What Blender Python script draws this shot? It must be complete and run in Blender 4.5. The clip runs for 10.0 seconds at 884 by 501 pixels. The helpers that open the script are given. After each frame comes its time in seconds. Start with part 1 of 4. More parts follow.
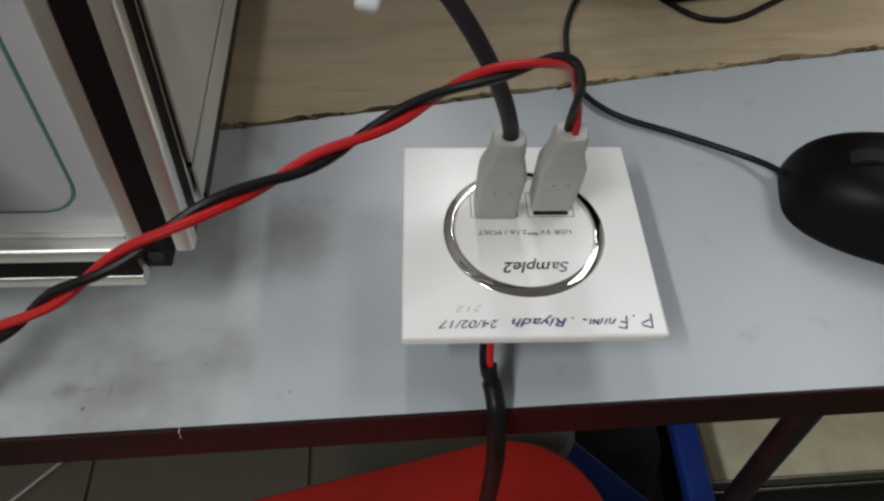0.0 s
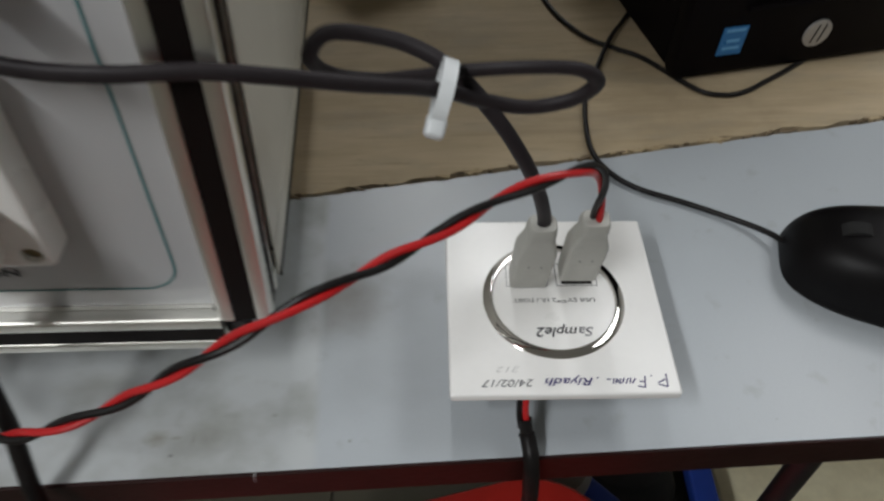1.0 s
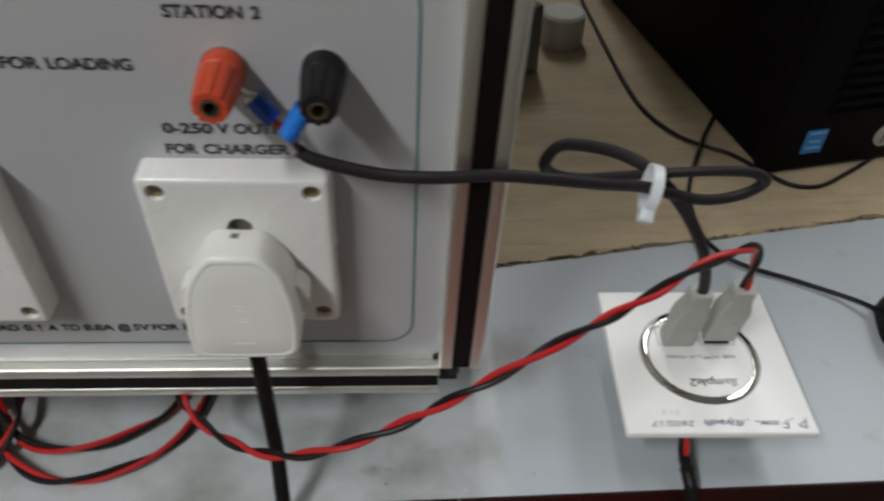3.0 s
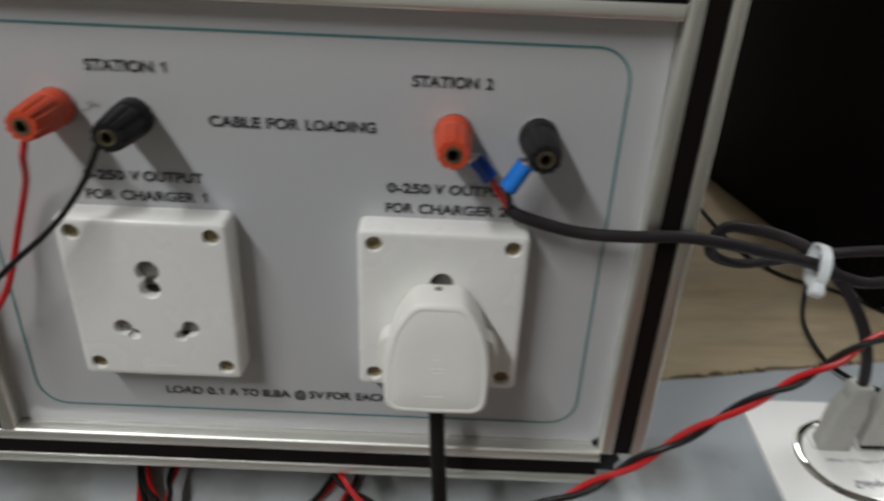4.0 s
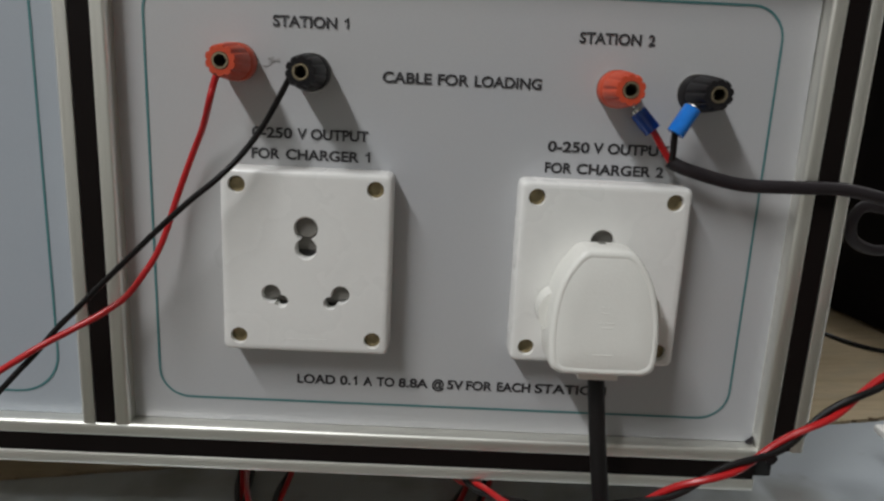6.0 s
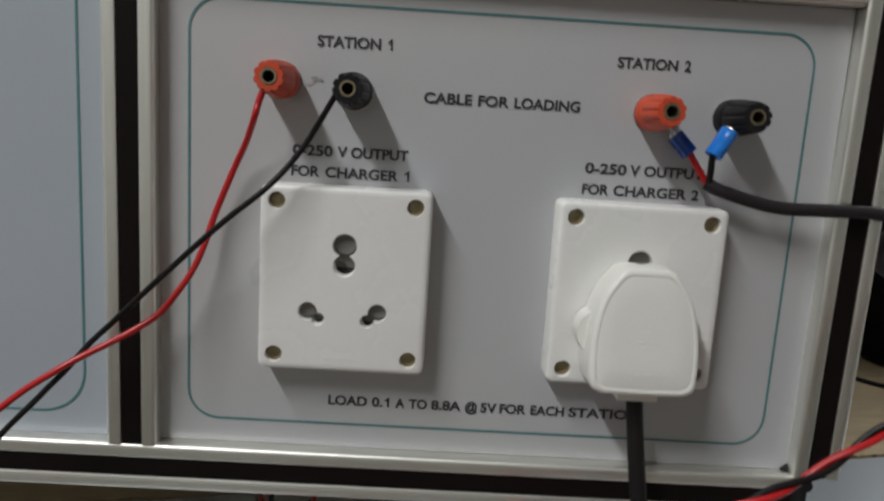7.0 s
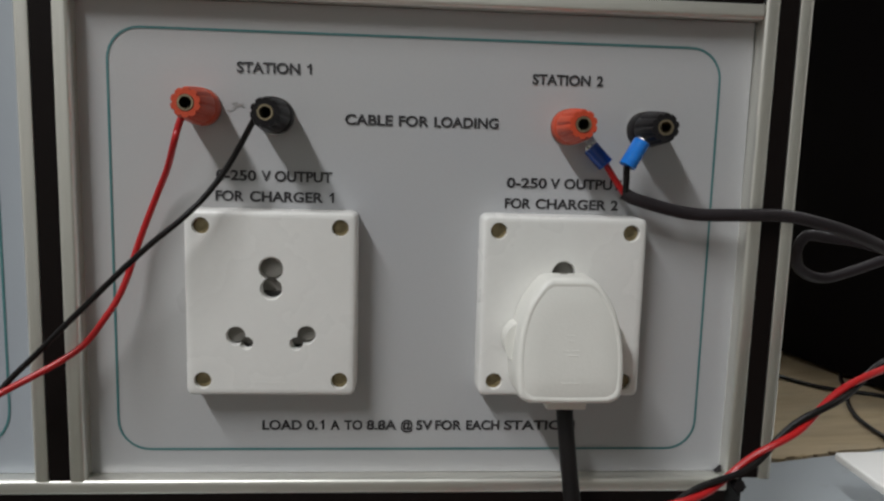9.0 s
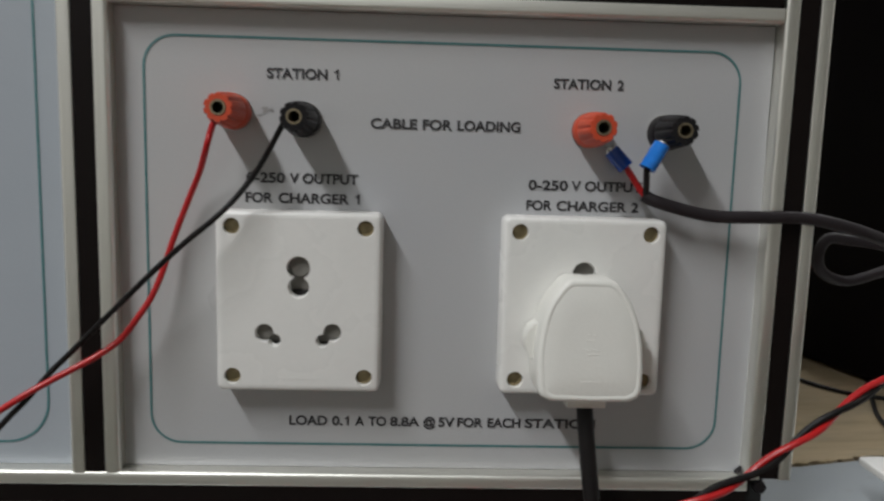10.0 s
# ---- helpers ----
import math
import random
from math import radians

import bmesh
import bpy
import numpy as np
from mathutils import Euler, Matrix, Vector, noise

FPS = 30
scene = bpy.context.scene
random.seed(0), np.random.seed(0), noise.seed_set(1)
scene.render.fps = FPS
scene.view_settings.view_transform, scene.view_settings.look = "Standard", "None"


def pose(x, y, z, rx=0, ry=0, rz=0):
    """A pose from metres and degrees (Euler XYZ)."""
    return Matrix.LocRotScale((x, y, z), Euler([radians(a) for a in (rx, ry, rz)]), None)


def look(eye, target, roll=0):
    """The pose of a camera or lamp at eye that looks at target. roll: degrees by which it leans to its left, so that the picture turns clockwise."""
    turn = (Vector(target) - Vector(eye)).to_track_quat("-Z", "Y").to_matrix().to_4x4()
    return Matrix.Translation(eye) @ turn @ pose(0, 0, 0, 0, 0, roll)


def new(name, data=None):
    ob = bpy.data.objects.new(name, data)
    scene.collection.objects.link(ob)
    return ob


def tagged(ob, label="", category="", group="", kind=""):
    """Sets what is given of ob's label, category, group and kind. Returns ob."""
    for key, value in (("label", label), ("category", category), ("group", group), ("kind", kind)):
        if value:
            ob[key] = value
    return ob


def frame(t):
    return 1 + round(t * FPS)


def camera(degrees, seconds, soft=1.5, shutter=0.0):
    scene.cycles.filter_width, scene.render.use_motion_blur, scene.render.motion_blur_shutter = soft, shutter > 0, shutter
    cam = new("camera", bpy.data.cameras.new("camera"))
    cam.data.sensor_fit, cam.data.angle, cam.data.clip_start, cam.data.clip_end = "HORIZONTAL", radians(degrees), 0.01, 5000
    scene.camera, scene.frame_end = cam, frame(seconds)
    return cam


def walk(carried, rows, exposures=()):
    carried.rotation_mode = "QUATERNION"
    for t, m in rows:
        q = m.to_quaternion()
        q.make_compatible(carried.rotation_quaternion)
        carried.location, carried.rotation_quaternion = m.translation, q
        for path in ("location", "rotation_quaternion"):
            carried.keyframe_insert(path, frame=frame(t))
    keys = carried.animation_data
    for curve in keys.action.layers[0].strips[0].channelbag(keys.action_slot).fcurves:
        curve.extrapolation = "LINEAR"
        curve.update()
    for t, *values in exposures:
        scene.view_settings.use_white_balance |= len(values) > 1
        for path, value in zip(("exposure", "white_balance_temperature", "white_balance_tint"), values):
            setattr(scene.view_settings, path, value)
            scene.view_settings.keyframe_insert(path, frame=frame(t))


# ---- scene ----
EXPOSURES = [(0, -0.33), (2.2, -0.32), (3.5, -0.27), (4.5, -0.22), (10, -0.17)]
cam = camera(63.6, 10.0, soft=2.4, shutter=0.8)
PATH = [
    (0, (0.034, 0.018, 0.23), (0.161, 1.23, -1.357), 2.2),
    (0.5, (0.029, 0.021, 0.233), (0.144, 1.237, -1.35), 1.7),
    (1, (0.02, 0.008, 0.269), (0.123, 1.284, -1.268), 1.1),
    (1.5, (0.007, -0.014, 0.295), (0.079, 1.267, -1.239), -0.8),
    (2, (-0.009, -0.022, 0.316), (0.058, 1.307, -1.178), 0.5),
    (2.2, (-0.017, -0.025, 0.316), (0.047, 1.32, -1.163), 0.2),
    (3.3, (-0.0757, -0.0442, 0.3059), (-0.0133, 1.4431, -1.0297), -0.12),
    (3.5, (-0.0889, -0.0518, 0.2976), (-0.0974, 1.4746, -0.9947), -0.85),
    (4, (-0.1171, -0.0827, 0.2836), (-0.1451, 1.6828, -0.6555), -0.27),
    (4.5, (-0.1552, -0.0967, 0.2333), (-0.2564, 1.7637, -0.4939), -0.56),
    (4.8, (-0.1792, -0.1129, 0.2320), (-0.2107, 1.8123, -0.3092), -2.25),
    (5, (-0.1831, -0.1200, 0.2267), (-0.1723, 1.8020, -0.3262), -1.75),
    (5.5, (-0.1891, -0.1255, 0.2094), (-0.1739, 1.8262, -0.2274), -1.65),
    (5.7, (-0.1799, -0.1160, 0.2041), (-0.1915, 1.8293, -0.2604), -0.69),
    (6.8, (-0.2023, -0.1111, 0.1994), (-0.1530, 1.8460, -0.2100), 1.72),
    (7, (-0.2033, -0.1151, 0.1914), (-0.1688, 1.8561, -0.1452), 0.91),
    (7.5, (-0.2072, -0.1198, 0.1839), (-0.1273, 1.8542, -0.1272), 0.85),
    (8, (-0.1919, -0.1186, 0.1800), (-0.0976, 1.8499, -0.1606), 0.65),
    (8.5, (-0.1859, -0.1183, 0.1826), (-0.0912, 1.8607, -0.0905), -0.05),
    (9, (-0.1873, -0.1196, 0.1875), (-0.0605, 1.8597, -0.0702), -1.10),
    (9.5, (-0.1847, -0.1218, 0.1876), (-0.0809, 1.8566, -0.0863), -1.04),
    (10, (-0.1869, -0.1265, 0.1865), (-0.1287, 1.8580, -0.0556), -1.10),
]
walk(cam, [(t, look(eye, target, roll)) for t, eye, target, roll in PATH], EXPOSURES)

# ---- world and light ----
world = bpy.data.worlds.new("room_air")
scene.world = world
world.use_nodes = True
world.node_tree.nodes["Background"].inputs[0].default_value = (0.75, 0.8, 0.9, 1)
world.node_tree.nodes["Background"].inputs[1].default_value = 0.05

TUBES = [(-1.02, -0.98, 1.80), (1.30, 0.72, 1.80), (0.05, 2.10, 1.80)]
for (tx, ty, tz), watts, wide in zip(TUBES, (43, 18, 15), (0.11, 0.55, 0.10)):
    data = bpy.data.lights.new("tube_light", "AREA")
    data.shape, data.size, data.size_y, data.energy, data.color = "RECTANGLE", wide, 1.2, watts, (0.97, 0.985, 1.0)
    ob = new("tube_light", data)
    ob.location = (tx, ty, tz - 0.06)


# ---- materials ----
def mat(name, color, rough=0.5, metal=0.0, color2=None, scale=60.0, amount=0.5, bump=0.0, bump_scale=400.0, fine=0.06,
        stretch=(1, 1, 1), spec=0.5, coat=0.0):
    """A surface with two scales of variation: broad patches towards color2 and fine grain, with relief."""
    m = bpy.data.materials.new(name)
    m.use_nodes = True
    nt = m.node_tree
    b = nt.nodes["Principled BSDF"]
    b.inputs["Roughness"].default_value, b.inputs["Metallic"].default_value = rough, metal
    b.inputs["Specular IOR Level"].default_value = spec
    b.inputs["Coat Weight"].default_value = coat
    tc = nt.nodes.new("ShaderNodeTexCoord")
    mp = nt.nodes.new("ShaderNodeMapping")
    mp.inputs["Scale"].default_value = stretch
    nt.links.new(tc.outputs["Object"], mp.inputs["Vector"])
    broad = nt.nodes.new("ShaderNodeTexNoise")
    broad.inputs["Scale"].default_value, broad.inputs["Detail"].default_value = scale, 6
    nt.links.new(mp.outputs["Vector"], broad.inputs["Vector"])
    grain = nt.nodes.new("ShaderNodeTexNoise")
    grain.inputs["Scale"].default_value, grain.inputs["Detail"].default_value = bump_scale, 3
    nt.links.new(mp.outputs["Vector"], grain.inputs["Vector"])
    ramp = nt.nodes.new("ShaderNodeMapRange")
    ramp.inputs["From Min"].default_value, ramp.inputs["From Max"].default_value = 0.4, 0.75
    ramp.inputs["To Max"].default_value = amount
    nt.links.new(broad.outputs["Fac"], ramp.inputs["Value"])
    mix = nt.nodes.new("ShaderNodeMix")
    mix.data_type = "RGBA"
    c2 = color2 or tuple(c * 0.8 for c in color)
    mix.inputs["A"].default_value, mix.inputs["B"].default_value = (*color, 1), (*c2, 1)
    nt.links.new(ramp.outputs["Result"], mix.inputs["Factor"])
    hs = nt.nodes.new("ShaderNodeHueSaturation")
    vr = nt.nodes.new("ShaderNodeMapRange")
    vr.inputs["To Min"].default_value, vr.inputs["To Max"].default_value = 1 - fine, 1 + fine
    nt.links.new(grain.outputs["Fac"], vr.inputs["Value"])
    nt.links.new(vr.outputs["Result"], hs.inputs["Value"])
    nt.links.new(mix.outputs["Result"], hs.inputs["Color"])
    nt.links.new(hs.outputs["Color"], b.inputs["Base Color"])
    rr = nt.nodes.new("ShaderNodeMapRange")
    rr.inputs["To Min"].default_value, rr.inputs["To Max"].default_value = max(0.0, rough - 0.07), min(1.0, rough + 0.07)
    nt.links.new(broad.outputs["Fac"], rr.inputs["Value"])
    nt.links.new(rr.outputs["Result"], b.inputs["Roughness"])
    if bump:
        bp = nt.nodes.new("ShaderNodeBump")
        bp.inputs["Strength"].default_value, bp.inputs["Distance"].default_value = bump, 0.0006
        nt.links.new(grain.outputs["Fac"], bp.inputs["Height"])
        nt.links.new(bp.outputs["Normal"], b.inputs["Normal"])
    return m


M_PANEL = mat("panel_laminate", (0.500, 0.497, 0.494), 0.30, color2=(0.46, 0.475, 0.505), scale=7, amount=0.9, spec=0.7, fine=0.03, bump=0.06, bump_scale=900)
M_PANEL_BLUE = mat("panel_laminate_blue", (0.40, 0.435, 0.475), 0.34, color2=(0.365, 0.40, 0.445), scale=18, amount=0.6, fine=0.03, bump=0.06, bump_scale=900)
M_TEAL = mat("teal_ink", (0.06, 0.20, 0.205), 0.5, color2=(0.10, 0.23, 0.23), scale=90, amount=0.8)
M_INK = mat("black_ink", (0.035, 0.033, 0.036), 0.55)
M_ALU = mat("brushed_aluminium", (0.90, 0.89, 0.85), 0.33, 1.0, (0.78, 0.77, 0.72), 90, 0.5, 0.05, 700, 0.05)
M_ALU_UP = mat("aluminium_drawn_upright", (0.92, 0.91, 0.85), 0.38, 1.0, (0.78, 0.775, 0.71), 160, 0.6, 0.10, 1500, 0.07, (1, 1, 0.035))
M_ALU_ALONG = mat("aluminium_drawn_lengthwise", (0.92, 0.91, 0.85), 0.46, 1.0, (0.78, 0.775, 0.71), 160, 0.6, 0.10, 1500, 0.07, (0.035, 1, 1))
M_SLOT = mat("black_slot_strip", (0.008, 0.0055, 0.005), 0.5, spec=0.12)
M_SIDE = mat("cream_side_panel", (0.58, 0.56, 0.49), 0.45, color2=(0.50, 0.48, 0.41), scale=14)
M_SOCKET = mat("white_socket_plastic", (0.86, 0.852, 0.82), 0.28, color2=(0.72, 0.71, 0.68), scale=30, amount=0.4, fine=0.02, bump=0.05, bump_scale=500)
M_PLUG = mat("ivory_plug_plastic", (0.84, 0.832, 0.78), 0.38, color2=(0.77, 0.76, 0.70), scale=40, amount=0.4, fine=0.02, bump=0.12, bump_scale=900)
M_SHUTTER = mat("grey_shutter", (0.20, 0.19, 0.17), 0.5)
M_DEEP = mat("deep_grey_shutter", (0.22, 0.205, 0.185), 0.6)
M_DARK = mat("dark_recess", (0.01, 0.009, 0.008), 0.8)
M_BRASS = mat("tarnished_brass", (0.33, 0.27, 0.16), 0.42, 1.0, (0.17, 0.14, 0.08), 400, 0.8)
M_BUSH = mat("pale_brass_bush", (0.46, 0.39, 0.27), 0.38, 1.0, (0.32, 0.26, 0.16), 500, 0.6)
M_STEEL = mat("bright_steel", (0.62, 0.6, 0.57), 0.25, 1.0)
M_REDTERM = mat("orange_red_plastic", (0.62, 0.074, 0.026), 0.45, color2=(0.47, 0.055, 0.024), scale=150)
M_BLKTERM = mat("black_terminal_plastic", (0.016, 0.015, 0.016), 0.42, color2=(0.028, 0.025, 0.025), scale=150, spec=0.12)
M_BLUE = mat("blue_lug_sleeve", (0.016, 0.20, 0.70), 0.10, color2=(0.010, 0.10, 0.45), scale=200, bump=0.25, bump_scale=350)
# the blue sleeve again, with the terminal's shade put into its colour
M_BLUE_SHADED = mat("shaded_blue_lug_sleeve", (0.012, 0.065, 0.34), 0.10, color2=(0.008, 0.04, 0.2), scale=200, bump=0.25, bump_scale=350)
M_REDWIRE = mat("red_wire_pvc", (0.50, 0.012, 0.014), 0.33, color2=(0.40, 0.01, 0.012), scale=60)
M_BLKWIRE = mat("black_wire_pvc", (0.008, 0.007, 0.007), 0.40, color2=(0.016, 0.013, 0.012), scale=60, spec=0.22)
M_CABLE = mat("grey_black_cable_pvc", (0.023, 0.019, 0.021), 0.48, color2=(0.036, 0.030, 0.032), scale=80, bump=0.1, bump_scale=600, spec=0.22)
M_TIE = mat("white_nylon", (0.72, 0.75, 0.76), 0.35)
M_USB = mat("grey_usb_plastic", (0.46, 0.455, 0.42), 0.5, color2=(0.40, 0.395, 0.36), scale=120, amount=0.5, fine=0.05, bump=0.25, bump_scale=1200)
M_PLATE = mat("white_faceplate_plastic", (0.90, 0.892, 0.87), 0.3, color2=(0.85, 0.842, 0.82), scale=40, amount=0.4, fine=0.02)
M_CHROME = mat("chrome_ring", (0.75, 0.73, 0.70), 0.06, 1.0, (0.7, 0.68, 0.65), 60, 0.3, fine=0.01)
M_PEN = mat("violet_pen_ink", (0.03, 0.02, 0.13), 0.6, color2=(0.06, 0.045, 0.18), scale=500, amount=0.8)
M_PENBLACK = mat("black_pen_ink", (0.05, 0.05, 0.06), 0.6, color2=(0.3, 0.3, 0.32), scale=400, amount=0.7)
M_FAINT = mat("faint_pencil", (0.33, 0.325, 0.315), 0.5, color2=(0.45, 0.44, 0.43), scale=600, amount=0.8)
M_RUB = mat("rubbed_pencil", (0.60, 0.595, 0.585), 0.6)
M_PENDARK = mat("fresh_black_pen_ink", (0.02, 0.02, 0.024), 0.6, color2=(0.06, 0.06, 0.07), scale=500, amount=0.7)
M_EDGE = mat("dark_maroon_edge", (0.022, 0.006, 0.005), 0.45, color2=(0.012, 0.004, 0.0035), scale=30, amount=0.8, bump=0.2, bump_scale=300, spec=0.25)
M_PC = mat("black_computer_plastic", (0.0046, 0.0034, 0.0038), 0.55, color2=(0.0062, 0.0046, 0.0050), scale=20, bump=0.1, bump_scale=1200, spec=0.06)
M_MOUSE = mat("matt_black_mouse_plastic", (0.004, 0.0034, 0.0036), 0.45, color2=(0.006, 0.005, 0.0055), scale=40, bump=0.06, bump_scale=1500, spec=0.16)
M_STICKER = mat("blue_sticker", (0.02, 0.17, 0.42), 0.3)
M_STICKER2 = mat("pale_blue_print", (0.15, 0.42, 0.7), 0.3)
M_SILVER = mat("silver_badge", (0.42, 0.41, 0.40), 0.35, 0.6)
M_ADAPTER = mat("grey_adapter_plastic", (0.13, 0.125, 0.115), 0.5, color2=(0.10, 0.095, 0.085), scale=40)
M_OFFWHITE = mat("off_white_plastic", (0.5, 0.48, 0.43), 0.5)
M_REDSEAT = mat("red_seat_vinyl", (0.42, 0.016, 0.010), 0.5, color2=(0.30, 0.012, 0.008), scale=12, amount=0.7, bump=0.2, bump_scale=200)
M_BLUETUBE = mat("blue_painted_steel", (0.014, 0.045, 0.27), 0.35, color2=(0.01, 0.03, 0.18), scale=25)
M_LEG = mat("dark_steel_tube", (0.018, 0.015, 0.017), 0.34, 0.4, (0.04, 0.034, 0.034), 40, 0.6)
M_RUBBER = mat("black_rubber", (0.02, 0.02, 0.02), 0.8, spec=0.22)
M_WALL = mat("cream_wall_paint", (0.70, 0.69, 0.66), 0.8, color2=(0.62, 0.61, 0.58), scale=3, bump=0.1, bump_scale=80)
M_CEIL = mat("dull_ceiling_paint", (0.72, 0.72, 0.70), 0.9, color2=(0.64, 0.64, 0.62), scale=2)
M_TILE = mat("olive_floor_tile", (0.080, 0.074, 0.050), 0.45, color2=(0.058, 0.053, 0.034), scale=9, amount=0.7, bump=0.05)
M_GROUT = mat("dark_grout", (0.045, 0.041, 0.030), 0.9)
M_CREAM = mat("cream_stone_board", (0.72, 0.67, 0.47), 0.35, color2=(0.52, 0.46, 0.30), scale=16, amount=0.8, fine=0.1, bump_scale=120)


def laminate():
    """Grey-blue bench laminate: clear to the right of an old tape line, greyer and smudged to its left."""
    m = mat("grey_blue_laminate", (0.455, 0.490, 0.518), 0.33, color2=(0.415, 0.448, 0.476), scale=7, amount=0.6, fine=0.035, bump=0.05, bump_scale=900)
    nt = m.node_tree
    b = nt.nodes["Principled BSDF"]
    base = b.inputs["Base Color"].links[0].from_socket
    tc = nt.nodes.new("ShaderNodeTexCoord")
    sx = nt.nodes.new("ShaderNodeSeparateXYZ")
    nt.links.new(tc.outputs["Object"], sx.inputs["Vector"])

    def noise_mask(scale, lo, hi, stretch=(1, 1, 1)):
        mp = nt.nodes.new("ShaderNodeMapping")
        mp.inputs["Scale"].default_value = stretch
        n = nt.nodes.new("ShaderNodeTexNoise")
        n.inputs["Scale"].default_value, n.inputs["Detail"].default_value = scale, 5
        r = nt.nodes.new("ShaderNodeMapRange")
        r.inputs["From Min"].default_value, r.inputs["From Max"].default_value = lo, hi
        nt.links.new(tc.outputs["Object"], mp.inputs["Vector"])
        nt.links.new(mp.outputs["Vector"], n.inputs["Vector"])
        nt.links.new(n.outputs["Fac"], r.inputs["Value"])
        return r.outputs["Result"]

    def mul(a, k):
        n = nt.nodes.new("ShaderNodeMath")
        n.operation = "MULTIPLY"
        nt.links.new(a, n.inputs[0])
        if isinstance(k, float):
            n.inputs[1].default_value = k
        else:
            nt.links.new(k, n.inputs[1])
        return n.outputs[0]

    def over(color_socket, factor, color):
        n = nt.nodes.new("ShaderNodeMix")
        n.data_type = "RGBA"
        nt.links.new(factor, n.inputs["Factor"])
        nt.links.new(color_socket, n.inputs["A"])
        n.inputs["B"].default_value = (*color, 1)
        return n.outputs["Result"]

    left = nt.nodes.new("ShaderNodeMapRange")
    left.inputs["From Min"].default_value, left.inputs["From Max"].default_value = -0.017, -0.021
    nt.links.new(sx.outputs["X"], left.inputs["Value"])
    col = over(base, mul(left.outputs["Result"], 0.85), (0.50, 0.525, 0.53))
    col = over(col, mul(mul(left.outputs["Result"], noise_mask(26, 0.46, 0.70)), 0.75), (0.25, 0.255, 0.225))
    col = over(col, mul(noise_mask(70, 0.62, 0.78), 0.40), (0.28, 0.28, 0.26))
    col = over(col, mul(noise_mask(220, 0.74, 0.80), 0.5), (0.18, 0.16, 0.13))
    right = nt.nodes.new("ShaderNodeMath")
    right.operation = "SUBTRACT"
    right.inputs[0].default_value = 1.0
    nt.links.new(left.outputs["Result"], right.inputs[1])
    # old rubbed spots near the front edge; behind them larger, soft-edged darker patches
    for mx, my, rx, ry, strength, shade in ((-0.0824, 0.1396, 0.0052, 0.0036, 0.75, (0.27, 0.26, 0.22)), (-0.0749, 0.1396, 0.0030, 0.0009, 0.6, (0.27, 0.26, 0.22)), (-0.0679, 0.1385, 0.0007, 0.0028, 0.6, (0.25, 0.25, 0.22)),
                                            (-0.0758, 0.1322, 0.0007, 0.0007, 0.9, (0.06, 0.05, 0.04)), (-0.0542, 0.1483, 0.0042, 0.0015, 0.5, (0.32, 0.33, 0.31)), (-0.0362, 0.1472, 0.0016, 0.0009, 0.6, (0.28, 0.28, 0.26)),
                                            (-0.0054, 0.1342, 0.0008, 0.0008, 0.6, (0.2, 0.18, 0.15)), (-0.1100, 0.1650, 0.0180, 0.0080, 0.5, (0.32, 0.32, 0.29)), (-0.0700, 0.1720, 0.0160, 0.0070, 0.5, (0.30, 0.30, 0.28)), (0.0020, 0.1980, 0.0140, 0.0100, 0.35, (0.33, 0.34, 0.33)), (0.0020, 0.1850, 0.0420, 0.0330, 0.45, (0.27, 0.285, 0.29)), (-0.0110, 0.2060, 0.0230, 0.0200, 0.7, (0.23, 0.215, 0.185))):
        mp = nt.nodes.new("ShaderNodeMapping")
        mp.inputs["Location"].default_value = (-mx / rx, -my / ry, 0)
        mp.inputs["Scale"].default_value = (1 / rx, 1 / ry, 1)
        wob = nt.nodes.new("ShaderNodeTexNoise")
        wob.inputs["Scale"].default_value = 1.6
        ad = nt.nodes.new("ShaderNodeVectorMath")
        ad.operation = "LENGTH"
        nt.links.new(tc.outputs["Object"], mp.inputs["Vector"])
        nt.links.new(mp.outputs["Vector"], wob.inputs["Vector"])
        nt.links.new(mp.outputs["Vector"], ad.inputs[0])
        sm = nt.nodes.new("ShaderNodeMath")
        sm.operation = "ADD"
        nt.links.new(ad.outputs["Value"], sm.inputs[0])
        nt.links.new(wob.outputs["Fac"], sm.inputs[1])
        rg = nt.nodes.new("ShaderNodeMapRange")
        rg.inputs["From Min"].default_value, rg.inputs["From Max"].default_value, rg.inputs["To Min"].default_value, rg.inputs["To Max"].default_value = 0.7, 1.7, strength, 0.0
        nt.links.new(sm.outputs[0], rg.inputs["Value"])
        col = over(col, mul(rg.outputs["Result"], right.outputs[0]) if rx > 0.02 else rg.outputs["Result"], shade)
    nt.links.new(col, b.inputs["Base Color"])
    return m


